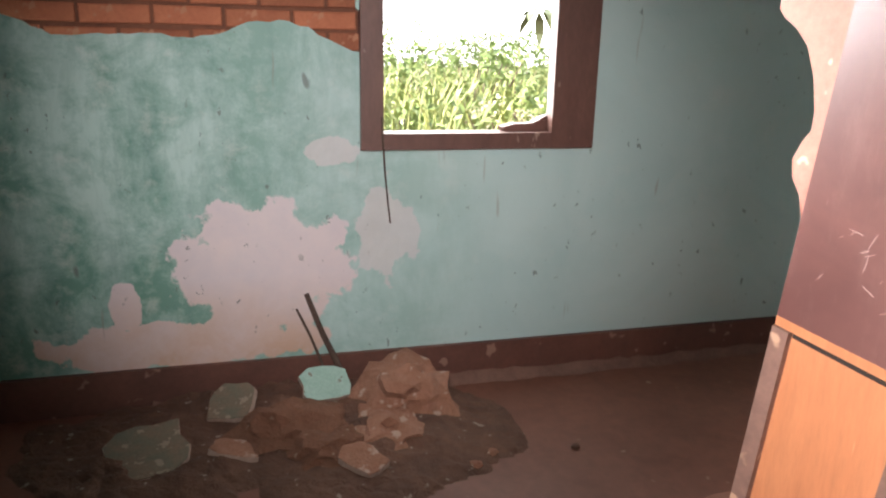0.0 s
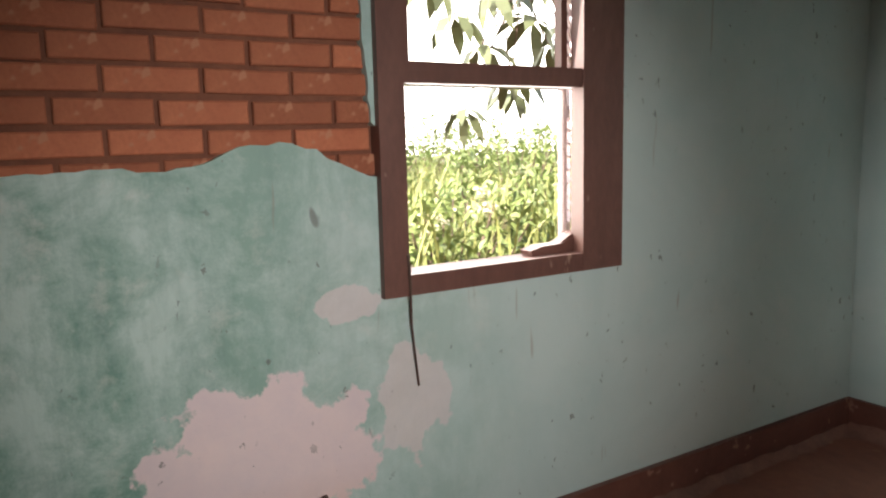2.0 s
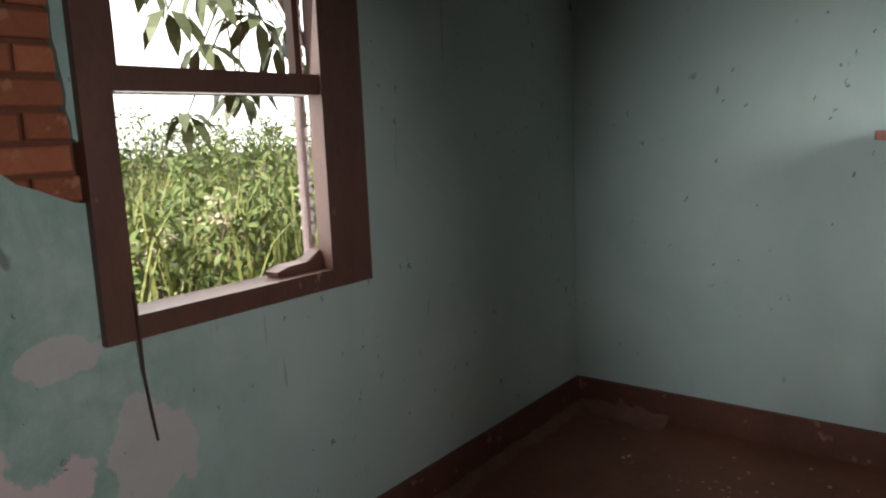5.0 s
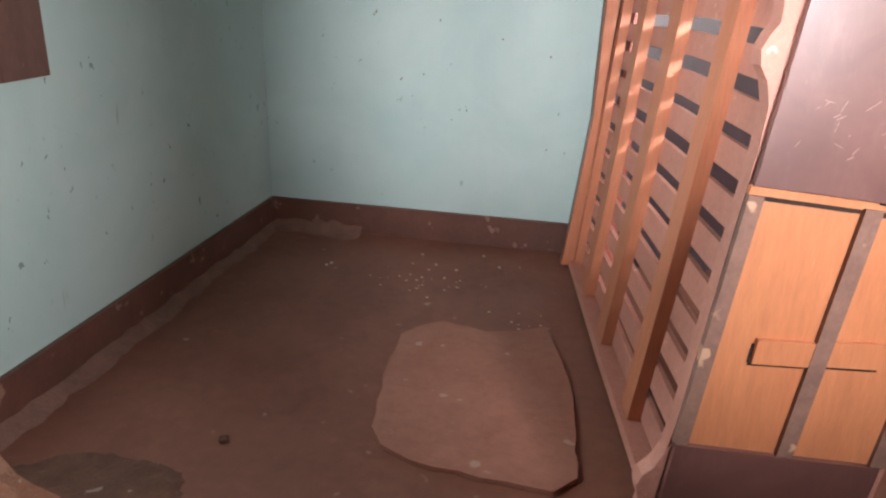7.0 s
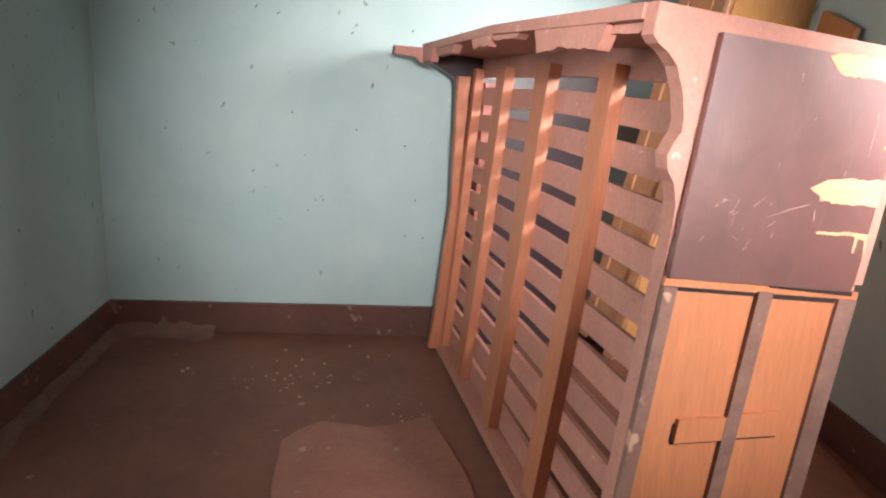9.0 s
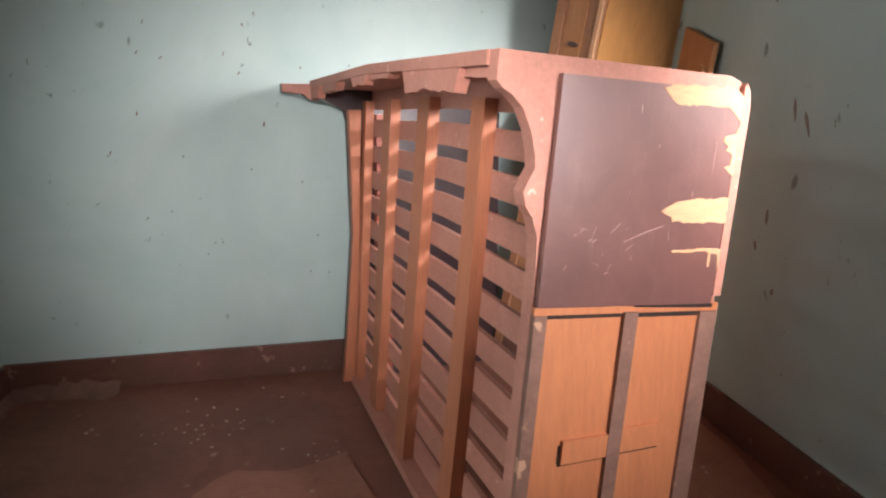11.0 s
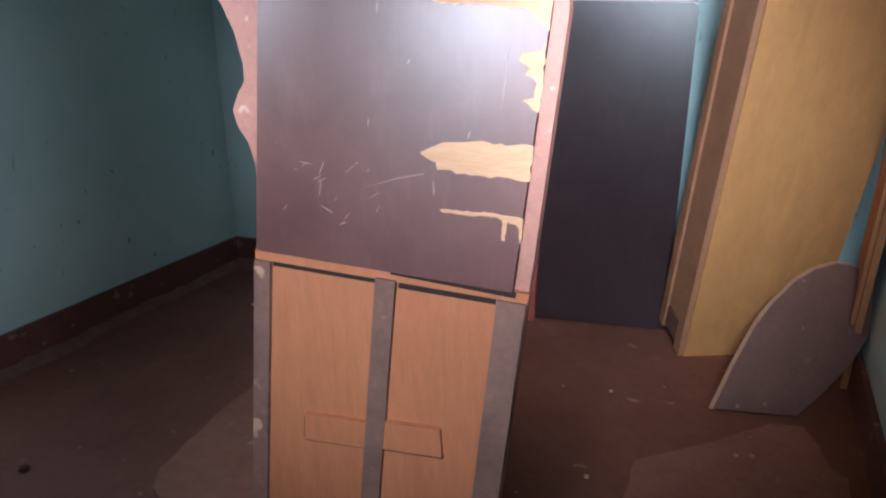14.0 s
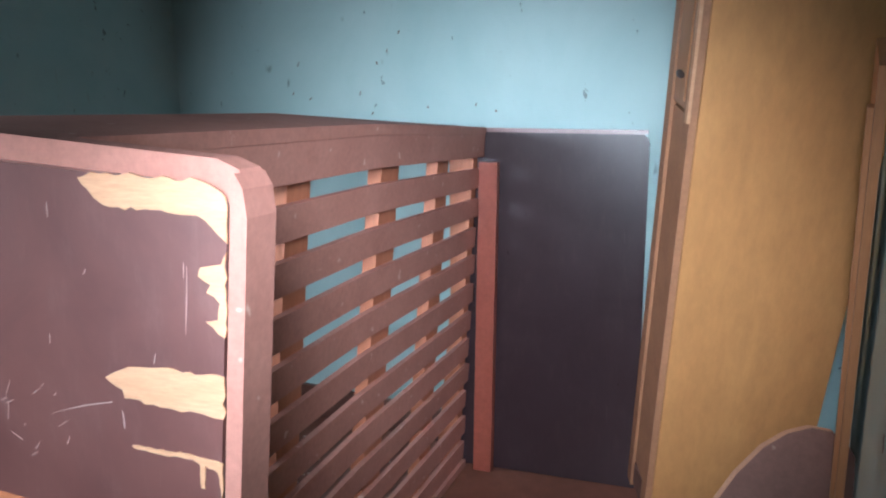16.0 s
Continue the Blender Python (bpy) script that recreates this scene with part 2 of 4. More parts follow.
# brick courses where the plaster has fallen off
PITCH, COURSE = 0.232, 0.0745
def brick_mesh(length):
    bm = cuboid(-0.035, 0.0, 0.0, length, 0.0, 0.061)
    bmesh.ops.bevel(bm, geom=[e for e in bm.edges if e.calc_length() > 0.04], offset=0.004, segments=1, affect="EDGES")
    me = bpy.data.meshes.new("brick")
    bm.to_mesh(me)
    bm.free()
    me.materials.append(BRICK)
    return me
BRICKS = {}
rng = random.Random(4)
def lay_bricks(y0, y1, z0, z1):
    row = 0
    z = z0
    while z < z1:
        y = y0 - (0.5 * PITCH if row % 2 else 0.0) - 0.03 * rng.random()
        while y < y1 - 0.02:
            a, b = max(y, y0), min(y + PITCH - 0.014, y1)
            if b - a > 0.03:
                key = round(b - a, 2)
                if key not in BRICKS:
                    BRICKS[key] = brick_mesh(key)
                ob = new("brick", BRICKS[key])
                ob.parent = wall_west
                ob.location = (-0.014 + rng.uniform(-0.006, 0.004), a, z + rng.uniform(-0.004, 0.004))
                ob.rotation_euler = (rng.uniform(-0.012, 0.012), 0, rng.uniform(-0.015, 0.015))
            y += PITCH
        z += COURSE
        row += 1
lay_bricks(-0.6, WIN[0], 1.252, TOP)
lay_bricks(WIN[0] + 0.002, 2.69, WIN[3] + 0.005, TOP)

# plaster skins in front of the bricks, with a ragged upper edge
def ragged(points, step=0.03, amount=0.006, seed=1):
    r, res = random.Random(seed), []
    for (a, b), (c, d) in zip(points, points[1:]):
        n = max(1, int(math.hypot(c - a, d - b) / step))
        for i in range(n):
            res.append((a + (c - a) * i / n + r.uniform(-amount, amount) * (i > 0), b + (d - b) * i / n + r.uniform(-amount, amount) * (i > 0)))
    res.append(points[-1])
    return res

edge = ragged([(WIN[0], 1.322), (1.675, 1.327), (1.593, 1.364), (1.52, 1.407), (1.417, 1.428), (1.309, 1.417), (1.221, 1.377), (1.097, 1.361), (0.984, 1.371), (0.86, 1.364), (0.684, 1.359), (0.519, 1.436), (0.344, 1.509), (0.086, 1.478), (-0.327, 1.54), (SOUTH, 1.46)])
low = [(SOUTH, 0.0), (WIN[0], 0.0)] + edge
setting("plaster_west", slab(low, -0.03, 0.0, "x"), PAINT_WEST, "damp green plaster with pinkish bare patches, broken upper edge", "plaster")
setting("plaster_west", cuboid(-0.03, 0.0, WIN[0], WIN[1], 0.0, WIN[2]), PAINT_WEST, "green plaster below the window, stained and chipped", "plaster")
north_edge = ragged([(2.573, TOP), (2.576, 2.496), (2.588, 2.402), (2.604, 2.288), (2.609, WIN[3] + 0.005)], 0.03, 0.004, 3)
right = north_edge + [(WIN[1], WIN[3] + 0.005), (WIN[1], 0.0), (NORTH, 0.0), (NORTH, TOP)]
setting("plaster_west", slab(right, -0.03, 0.0, "x"), PAINT_WEST, "smooth turquoise plaster beside the window", "plaster")
scrap = ragged([(WIN[0], 1.457), (1.687, 1.478), (1.675, 1.644), (1.664, 1.831), (1.67, 2.034), (1.634, 2.049), (1.577, 2.08), (1.546, 2.132), (1.52, 2.184), (1.505, 2.267), (1.531, 2.351), (1.593, 2.402), (WIN[0], 2.413)], 0.03, 0.004, 5)
setting("plaster_west", slab(scrap, -0.03, 0.001, "x"), PAINT_WEST, "scrap of green plaster left on bare bricks", "plaster")

# flaked scars and scrapes in the plain walls
SCAR = material("dark_scar", surface, a=(0.16, 0.13, 0.11), b=(0.26, 0.22, 0.19), scale=30, rough=0.9)
SCRAPE = material("brown_scrape", surface, a=(0.17, 0.14, 0.12), b=(0.28, 0.25, 0.22), scale=30, rough=0.85)
scars = random.Random(9)


def scar(wall, mat, along, z, long, wide, slant, axis, face):
    """A thin ragged flake mark on a wall's face."""
    o = []
    for k in range(9):
        a = 6.283 * k / 9
        p, q = long * math.cos(a) * scars.uniform(0.6, 1.1), wide * math.sin(a) * scars.uniform(0.6, 1.1)
        o.append((along + p * math.cos(slant) - q * math.sin(slant), z + p * math.sin(slant) + q * math.cos(slant)))
    part("scar", slab(o, face - 0.0015, face + 0.002, axis), mat, wall)


for along, z in ((1.157, 1.449), (1.24, 1.707), (1.097, 1.536), (0.767, 1.673), (0.729, 1.544), (1.41, 0.947), (1.467, 0.686), (1.423, 0.51), (0.574, 1.11), (0.704, 1.28), (1.182, 1.014), (0.7, 0.805), (0.699, 2.021), (1.652, 1.476), (1.43, 1.47), (1.3, 1.779), (1.592, 2.026), (1.253, 1.22), (1.188, 1.659), (1.738, 1.447), (0.827, 1.521)):
    scar(wall_north, SCAR, along, z, scars.uniform(0.005, 0.015), scars.uniform(0.003, 0.006), scars.uniform(0.6, 1.7), "y", NORTH)
for along, z, long in ((3.07, 1.663, 0.045), (2.923, 1.285, 0.06), (2.786, 1.864, 0.03), (2.859, 1.247, 0.07), (3.027, 0.906, 0.05), (3.082, 0.79, 0.03), (2.963, 0.647, 0.022)):
    scar(wall_east, SCRAPE, along, z, long * 0.7, 0.009, scars.uniform(1.2, 1.9), "x", EAST)

# skirting band and the dusty ledge at its foot
def skirting(name, x0, x1, y0, y1):
    setting(name, cuboid(x0, x1, y0, y1, 0.0, 0.152), SKIRT, "worn dark brown painted skirting band", "skirting", bevel=0.004)
setting("skirting_west", slab([(SOUTH, 0.0), (NORTH - 0.022, 0.0), (NORTH - 0.022, 0.152), (2.2, 0.155), (0.9, 0.16), (SOUTH, 0.16)], 0.0, 0.022, "x"), SKIRT, "worn dark brown painted skirting band", "skirting", bevel=0.004)
skirting("skirting_north", 0.0, EAST - 0.02, NORTH - 0.022, NORTH)
skirting("skirting_east", EAST - 0.02, EAST, SOUTH, NORTH)
skirting("skirting_south", 0.022, EAST - 0.02, SOUTH, SOUTH + 0.02)

# ---- window ----
win = thing("window_1", "dark brown wooden casement window frame without panes, open shutter", "window", (0, 0, 0), kind="structure")
y0, y1, z0, z1 = WIN
part("window_frame", cuboid(-0.10, 0.028, y0 - 0.012, y0 + 0.072, z0, z1), WINDOW_WOOD, win, "left jamb, worn brown paint", bevel=0.006)
part("window_frame", cuboid(-0.035, 0.028, y1 - 0.175, y1 + 0.008, z0, z1), WINDOW_WOOD, win, bevel=0.006)
part("window_frame", cuboid(-0.10, 0.026, y0 + 0.072, y1 - 0.175, z0, z0 + 0.062), WINDOW_WOOD, win, bevel=0.005)
part("window_frame", cuboid(-0.095, 0.02, y0 + 0.072, y1 - 0.175, 1.588, 1.650), WINDOW_WOOD, win, bevel=0.005)
part("window_frame", cuboid(-0.10, 0.026, y0 + 0.072, y1 - 0.175, 2.115, z1), WINDOW_WOOD, win, bevel=0.005)
part("cornice", cuboid(-0.19, 0.08, y0 - 0.035, y1 + 0.035, z1, z1 + 0.05), WINDOW_WOOD, win, "projecting brown cornice over the frame", bevel=0.01)
part("cornice", cuboid(-0.185, 0.055, y0 - 0.018, y1 + 0.03, z1 - 0.035, z1 - 0.002), WINDOW_WOOD, win, bevel=0.008)
part("window_stop", cuboid(-0.06, 0.012, y0 + 0.072, y0 + 0.098, 1.650, 2.115), WINDOW_WOOD, win, bevel=0.003)
part("window_stop", cuboid(-0.09, -0.055, y1 - 0.2, y1 - 0.175, 1.650, 2.115), WINDOW_WOOD, win, bevel=0.003)

# ---- bed lying on its side ----
SALMON = material("salmon_painted_wood", surface, a=(0.48, 0.225, 0.17), b=(0.41, 0.18, 0.135), scale=8, rough=0.6, spots=(0.6, 0.38, 0.3), spot_scale=30, spot_at=0.7, vary=0.12)
BEAM = material("orange_wood", surface, a=(0.47, 0.18, 0.095), b=(0.40, 0.145, 0.072), scale=4, rough=0.55, stretch=(4, 4, 0.4), vary=0.1)
def worn_laminate(nt, bsdf, dark, light, gloss=0.35, dusty=0.3, coat=0.0):
    vec = place(nt)
    big = noise_of(nt, vec, 5, 5, 0.65, 0.6)
    col = mix(nt, ramp(nt, big, (0.35, 0.0), (0.7, 1.0)), dark, light)
    dust = noise_of(nt, stretched(nt, vec, (2.2, 2.2, 0.5)), 14, 6, 0.8)
    col = mix(nt, calc(nt, "MULTIPLY", ramp(nt, dust, (0.52, 0.0), (0.75, 1.0)), dusty), col, (0.33, 0.2, 0.175))
    scr = noise_of(nt, stretched(nt, vec, (9, 9, 1.6)), 6, 3, 0.5, 1.2)
    col = mix(nt, calc(nt, "MULTIPLY", ramp(nt, scr, (0.72, 0.0), (0.78, 1.0)), dusty), col, (0.5, 0.36, 0.32))
    out(nt, bsdf, col, ramp(nt, dust, (0.3, gloss), (0.7, gloss + 0.1)))
    bump(nt, bsdf, dust, 0.08, 0.004)
    bsdf.inputs["Coat Weight"].default_value, bsdf.inputs["Coat Roughness"].default_value = coat, 0.42
    bsdf.inputs["Specular IOR Level"].default_value = 0.5 + 0.4 * coat
LAMINATE = material("worn_brown_laminate", worn_laminate, dark=(0.12, 0.045, 0.038), light=(0.175, 0.07, 0.057), gloss=0.34, dusty=0.2, coat=1.0)
DARK = material("dark_glossy_laminate", worn_laminate, dark=(0.03, 0.016, 0.018), light=(0.04, 0.023, 0.026), gloss=0.27, dusty=0.05)
BARE = material("bare_pale_wood", surface, a=(0.64, 0.38, 0.22), b=(0.55, 0.30, 0.16), scale=10, rough=0.65, stretch=(0.5, 1, 4))
PANEL = material("orange_ply", surface, a=(0.50, 0.195, 0.09), b=(0.43, 0.155, 0.07), scale=3, rough=0.5, spots=(0.75, 0.5, 0.3), spot_scale=9, spot_at=0.74, stretch=(3, 3, 0.5))
STILE = material("grimy_stile", surface, a=(0.24, 0.13, 0.098), b=(0.15, 0.08, 0.062), scale=9, rough=0.7, spots=(0.5, 0.3, 0.2), spot_scale=20)
REDPOST = material("red_brown_wood", surface, a=(0.30, 0.075, 0.045), b=(0.24, 0.06, 0.035), scale=6, rough=0.5)

bed = thing("bed_frame", "old double bed lying on its side, salmon slats, torn laminate", "bed", m=pose(1.771, 2.005, 0, 0, 0, 9))
HIGH = 1.39


def sag(bm, end=4.2):
    """The bed leans to the east, less at its head than at its foot."""
    ys = [v.co.y for v in bm.verts]
    for cut in (1.0, 1.2, 1.4, 1.6, 1.8):
        if min(ys) < cut - 0.05 and max(ys) > cut + 0.05:
            bmesh.ops.bisect_plane(bm, geom=bm.verts[:] + bm.edges[:] + bm.faces[:], plane_co=(0, cut, 0), plane_no=(0, 1, 0))
    for v in bm.verts:
        u, y, z = v.co
        t = min(max((y - 1.0) / 1.05, 0.0), 1.0)
        th, lift = radians(6.0 - (6.0 - end) * t), 0.056 - 0.041 * t
        u += 0.03 * t if end > 2 else 0.0
        v.co = (u * math.cos(th) + z * math.sin(th), y + 0.038 * u * max(0.0, 1 - y), lift + z * math.cos(th) - u * math.sin(th))


def bed_part(name, bm, mat, parent, label="", bevel=0.0, shape=sag):
    return part(name, bm, mat, parent, label, bevel=bevel, shape=shape)


def upright(bm):
    sag(bm, 1.5)


scallop = [(-0.113, HIGH), (-0.113, 1.335), (-0.1, 1.322), (-0.08, 1.312), (-0.055, 1.29), (-0.034, 1.25), (-0.02, 1.205), (-0.018, 1.18), (-0.028, 1.162), (-0.037, 1.135), (-0.03, 1.11), (-0.012, 1.088), (0.002, 1.05), (0.007, 0.98)]
left = scallop + [(x, HIGH - z) for x, z in reversed(scallop)]
foot_outline = left + [(0.445, 0.0), (0.454, 0.02), (0.458, 0.05), (0.458, HIGH - 0.06), (0.452, HIGH - 0.028), (0.438, HIGH - 0.009), (0.41, HIGH)]
foot = bed_part("footboard", slab(foot_outline, 0.012, 0.056, "y"), SALMON, bed, "scalloped salmon end board", bevel=0.006)
bed_part("laminate_sheet", slab([(0.012, 0.914), (0.434, 0.914), (0.436, 1.31), (0.432, 1.335), (0.42, 1.352), (0.40, 1.36), (0.012, 1.358)], -0.005, 0.0115, "y"), LAMINATE, foot, "scratched dark brown laminate", bevel=0.002)
bed_part("laminate_sheet", cuboid(0.012, 0.434, -0.005, 0.0115, 0.03, 0.375), LAMINATE, foot, "scratched dark brown laminate", bevel=0.002)
bed_part("head_rail", cuboid(0.008, 0.46, 0.0, 0.0115, 0.897, 0.913), PANEL, foot, "thin bare rail under the laminate", bevel=0.002)
bed_part("stile", cuboid(0.008, 0.036, -0.004, 0.0115, 0.376, 0.896), STILE, foot, bevel=0.003)
bed_part("stile", cuboid(0.216, 0.249, -0.007, 0.0115, 0.376, 0.9), STILE, foot, bevel=0.004)
bed_part("stile", cuboid(0.412, 0.457, -0.004, 0.0115, 0.376, 0.896), STILE, foot, bevel=0.003)
bed_part("panel", cuboid(0.036, 0.216, 0.006, 0.0115, 0.376, 0.896), PANEL, foot, "bare orange plywood panel")
bed_part("panel", cuboid(0.249, 0.412, 0.006, 0.0115, 0.376, 0.896), PANEL, foot, "bare orange plywood panel")
bed_part("crosspiece", slab([(0.106, 0.574), (0.2155, 0.581), (0.2155, 0.632), (0.106, 0.625)], -0.006, 0.0058, "y"), PANEL, foot, bevel=0.002)
bed_part("crosspiece", slab([(0.2495, 0.587), (0.353, 0.594), (0.345, 0.647), (0.2495, 0.64)], -0.006, 0.0058, "y"), PANEL, foot, bevel=0.002)
# thin solid strips, coloured dark as the shade in the joint grooves
GAP_SHADE = material("gap_shade", surface, a=(0.02, 0.012, 0.01), b=(0.03, 0.018, 0.014), scale=20, rough=0.9)
for a_, b_, c_, d_, e_ in ((0.038, 0.214, 0.888, 0.8965, 0.0), (0.252, 0.41, 0.886, 0.8965, 0.0), (0.104, 0.214, 0.566, 0.573, 0.007), (0.25, 0.354, 0.578, 0.586, 0.007), (0.101, 0.106, 0.572, 0.612, 0.0)):
    bed_part("joint_gap", slab([(a_, c_), (b_, c_ + e_), (b_, d_ + e_), (a_, d_)], 0.0035, 0.0058, "y"), GAP_SHADE, foot)
bed_part("joint_gap", slab([(0.24, 0.9105), (0.44, 0.905), (0.44, 0.9135), (0.24, 0.9135)], -0.0045, -0.0002, "y"), GAP_SHADE, foot)


def chip(points, seed, step=0.009, amount=0.0026):
    o = ragged(points + [points[0]], step, amount, seed)[:-1]
    bed_part("bare_patch", slab(o, -0.0068, -0.0045, "y"), BARE, foot, "pale wood where laminate is torn off")


chip([(0.239, 1.352), (0.258, 1.36), (0.30, 1.362), (0.40, 1.366), (0.434, 1.352), (0.438, 1.30), (0.425, 1.31), (0.40, 1.327), (0.34, 1.326), (0.285, 1.322), (0.262, 1.33)], 2)
chip([(0.272, 1.111), (0.295, 1.125), (0.32, 1.133), (0.35, 1.138), (0.437, 1.142), (0.437, 1.09), (0.37, 1.089), (0.30, 1.089), (0.297, 1.1)], 3)
chip([(0.437, 1.29), (0.43, 1.275), (0.404, 1.268), (0.401, 1.258), (0.418, 1.25), (0.412, 1.24), (0.43, 1.23), (0.428, 1.21), (0.412, 1.205), (0.437, 1.19)], 4)
chip([(0.437, 1.033), (0.39, 1.036), (0.34, 1.031), (0.31, 1.029), (0.312, 1.026), (0.35, 1.026), (0.395, 1.03), (0.405, 1.026), (0.408, 0.995), (0.413, 0.995), (0.413, 1.026), (0.43, 1.02), (0.437, 0.985)], 5, 0.006, 0.0012)
# the worn rounded edge, bare down its whole length
bed_part("worn_edge", slab([(0.4385, 0.93), (0.4598, 0.93), (0.4598, 1.33), (0.454, 1.362), (0.443, 1.378), (0.4385, 1.37)], -0.0035, 0.0575, "y"), SALMON, foot, "pale worn salmon corner edge", bevel=0.006)
# scratches and scuffs cut through the laminate
SCUFF = material("scuffed_laminate", surface, a=(0.42, 0.30, 0.27), b=(0.30, 0.19, 0.165), scale=40, rough=0.6)
scr = random.Random(31)
for i in range(25):
    cx, cz = scr.uniform(0.03, 0.42), scr.uniform(0.93, 1.33)
    if i < 16:
        cx, cz = scr.gauss(0.13, 0.045), scr.gauss(1.03, 0.03)
    ln, wd = scr.uniform(0.003, 0.012), scr.uniform(0.0006, 0.0014)
    if i in (20, 25, 30, 35):
        ln = scr.uniform(0.03, 0.05)
    an = scr.gauss(1.5, 0.25) if i >= 16 else scr.gauss(0.6, 0.4)
    dx, dz = math.cos(an), math.sin(an)
    pts = [(cx + dx * ln * f - dz * wd * g * scr.uniform(0.5, 1.3), cz + dz * ln * f + dx * wd * g) for f, g in ((-1, 0), (-0.4, -1), (0.5, -0.8), (1, 0), (0.4, 1), (-0.5, 0.7))]
    if min(p[0] for p in pts) > 0.014 and max(p[0] for p in pts) < 0.43 and min(p[1] for p in pts) > 0.917 and max(p[1] for p in pts) < 1.35:
        bed_part("scratch", slab(pts, -0.0058, -0.0045, "y"), SCUFF, foot)
bed_part("scratch", slab([(0.19, 1.046), (0.24, 1.066), (0.28, 1.079), (0.28, 1.0805), (0.24, 1.068)], -0.0058, -0.0045, "y"), SCUFF, foot)

head_outline = [(-0.146, 1.378), (-0.146, 1.345), (-0.06, 1.338), (-0.03, 1.315), (0.02, 1.322), (0.06, 1.30), (0.125, 1.265), (0.136, 1.22), (0.147, 0.7), (0.112, 0.22), (0.09, 0.0), (0.888, 0.011), (0.89, 0.04), (0.872, 1.33), (0.866, 1.352), (0.85, 1.362), (0.1, 1.366)]
head = bed_part("headboard", slab(head_outline, 2.02, 2.05, "y"), DARK, bed, "glossy dark purple-brown board", bevel=0.003, shape=upright)
bed_part("head_leg", slab([(0.136, 1.27), (0.136, 1.22), (0.147, 0.7), (0.112, 0.22), (0.09, 0.0), (0.16, 0.0), (0.19, 1.27)], 1.985, 2.0195, "y"), BEAM, head, "orange leg edge", bevel=0.003, shape=upright)
bed_part("bracket", slab([(-0.148, 1.379), (-0.148, 1.344), (-0.06, 1.337), (-0.03, 1.313), (0.02, 1.32), (0.03, 1.352), (0.03, 1.379)], 1.995, 2.0195, "y"), SALMON, head, shape=upright)
bed_part("corner_post", cuboid(0.255, 0.328, 1.975, 2.019, 0.0, 1.25), REDPOST, bed, "red-brown corner post", bevel=0.004, shape=upright)
bed_part("top_strip", cuboid(0.19, 0.865, 2.015, 2.056, 1.3625, 1.378), LAMINATE, head, "dusty brown top strip", bevel=0.003, shape=upright)
bed_part("side_rail", cuboid(-0.118, 0.182, 0.057, 2.012, HIGH - 0.028, HIGH), SALMON, bed, "dusty salmon side rail with splintered edge", bevel=0.004)
bed_part("side_rail", cuboid(0.1, 0.182, 0.057, 2.012, 0.0, 0.03), SALMON, bed, "dusty salmon lower side rail", bevel=0.004)
bed_part("rail_face", cuboid(0.16, 0.18, 0.057, 2.012, 1.28, HIGH - 0.029), SALMON, bed, bevel=0.003)
SLATS = 11
for i in range(SLATS):
    top = 1.235 - i * 0.112 + rng.uniform(-0.003, 0.003)
    half = 0.036 + rng.uniform(-0.002, 0.002)
    bed_part("slat", cuboid(0.157, 0.173, 0.057, 2.006 + rng.uniform(-0.02, 0.002), top - 2 * half, top), SALMON, bed, bevel=0.003)
for v0, v1 in ((0.61, 0.705), (1.085, 1.205), (1.54, 1.65), (1.95, 2.01)):
    beam = slab([(v0, 0.032), (v0 - 0.012, 0.5), (v0, HIGH - 0.075), (v1, HIGH - 0.075), (v1 - 0.008, 0.5), (v1, 0.032)], 0.118, 0.1565, "x")
    bed_part("cross_beam", beam, BEAM, bed, bevel=0.005)

# ---- cabinet carcass and boards in the corner ----
YELLOW = material("yellow_ply", surface, a=(0.56, 0.285, 0.10), b=(0.47, 0.225, 0.078), scale=1.6, rough=0.55, stretch=(1.6, 1.6, 0.6))
EDGE = material("brown_board_edge", surface, a=(0.40, 0.20, 0.10), b=(0.31, 0.15, 0.08), scale=9, rough=0.6)
OLDBROWN = material("dusty_brown_board", surface, a=(0.12, 0.056, 0.041), b=(0.165, 0.083, 0.06), scale=5, rough=0.75, spots=(0.24, 0.15, 0.11), spot_scale=18, spot_at=0.7)
PLANK = material("orange_plank", surface, a=(0.42, 0.20, 0.085), b=(0.35, 0.155, 0.065), scale=3, rough=0.55, stretch=(4, 4, 0.4))
METAL = material("dark_handle", surface, a=(0.05, 0.035, 0.03), b=(0.08, 0.05, 0.04), scale=20, rough=0.4)

# local axes: u along the broad yellow side, w away from it, leaning forward over its foot
turn = Matrix.Translation((2.43, 3.93, 0.0)) @ pose(0, 0, 0, 0, 0, 26) @ pose(0, 0, 0, 14.5, 0, 0)
cab = thing("wardrobe_carcass", "broken yellow plywood wardrobe carcass leaning forward in the corner", "wardrobe", m=turn)
TALL = 2.03
part("side_panel", slab([(0.0, 0.0), (0.50, 0.0), (0.51, 1.0), (0.51, 1.5), (0.495, 1.56), (0.51, TALL), (0.0, TALL)], -0.018, 0.0, "y"), YELLOW, cab, "broad yellow plywood side", bevel=0.002)
part("front_stile", cuboid(-0.022, -0.001, -0.012, 0.045, 0.0, TALL), EDGE, cab, bevel=0.003)
part("front_stile", cuboid(-0.022, -0.001, 0.185, 0.235, 0.0, TALL), EDGE, cab, bevel=0.003)
door = part("cabinet_door", cuboid(-0.016, -0.002, 0.047, 0.183, 1.47, TALL - 0.03), EDGE, cab, "narrow framed brown door", bevel=0.003)
part("door_panel", cuboid(-0.021, -0.0165, 0.066, 0.166, 1.49, TALL - 0.05), PLANK, door, bevel=0.002)
hb = bmesh.new()
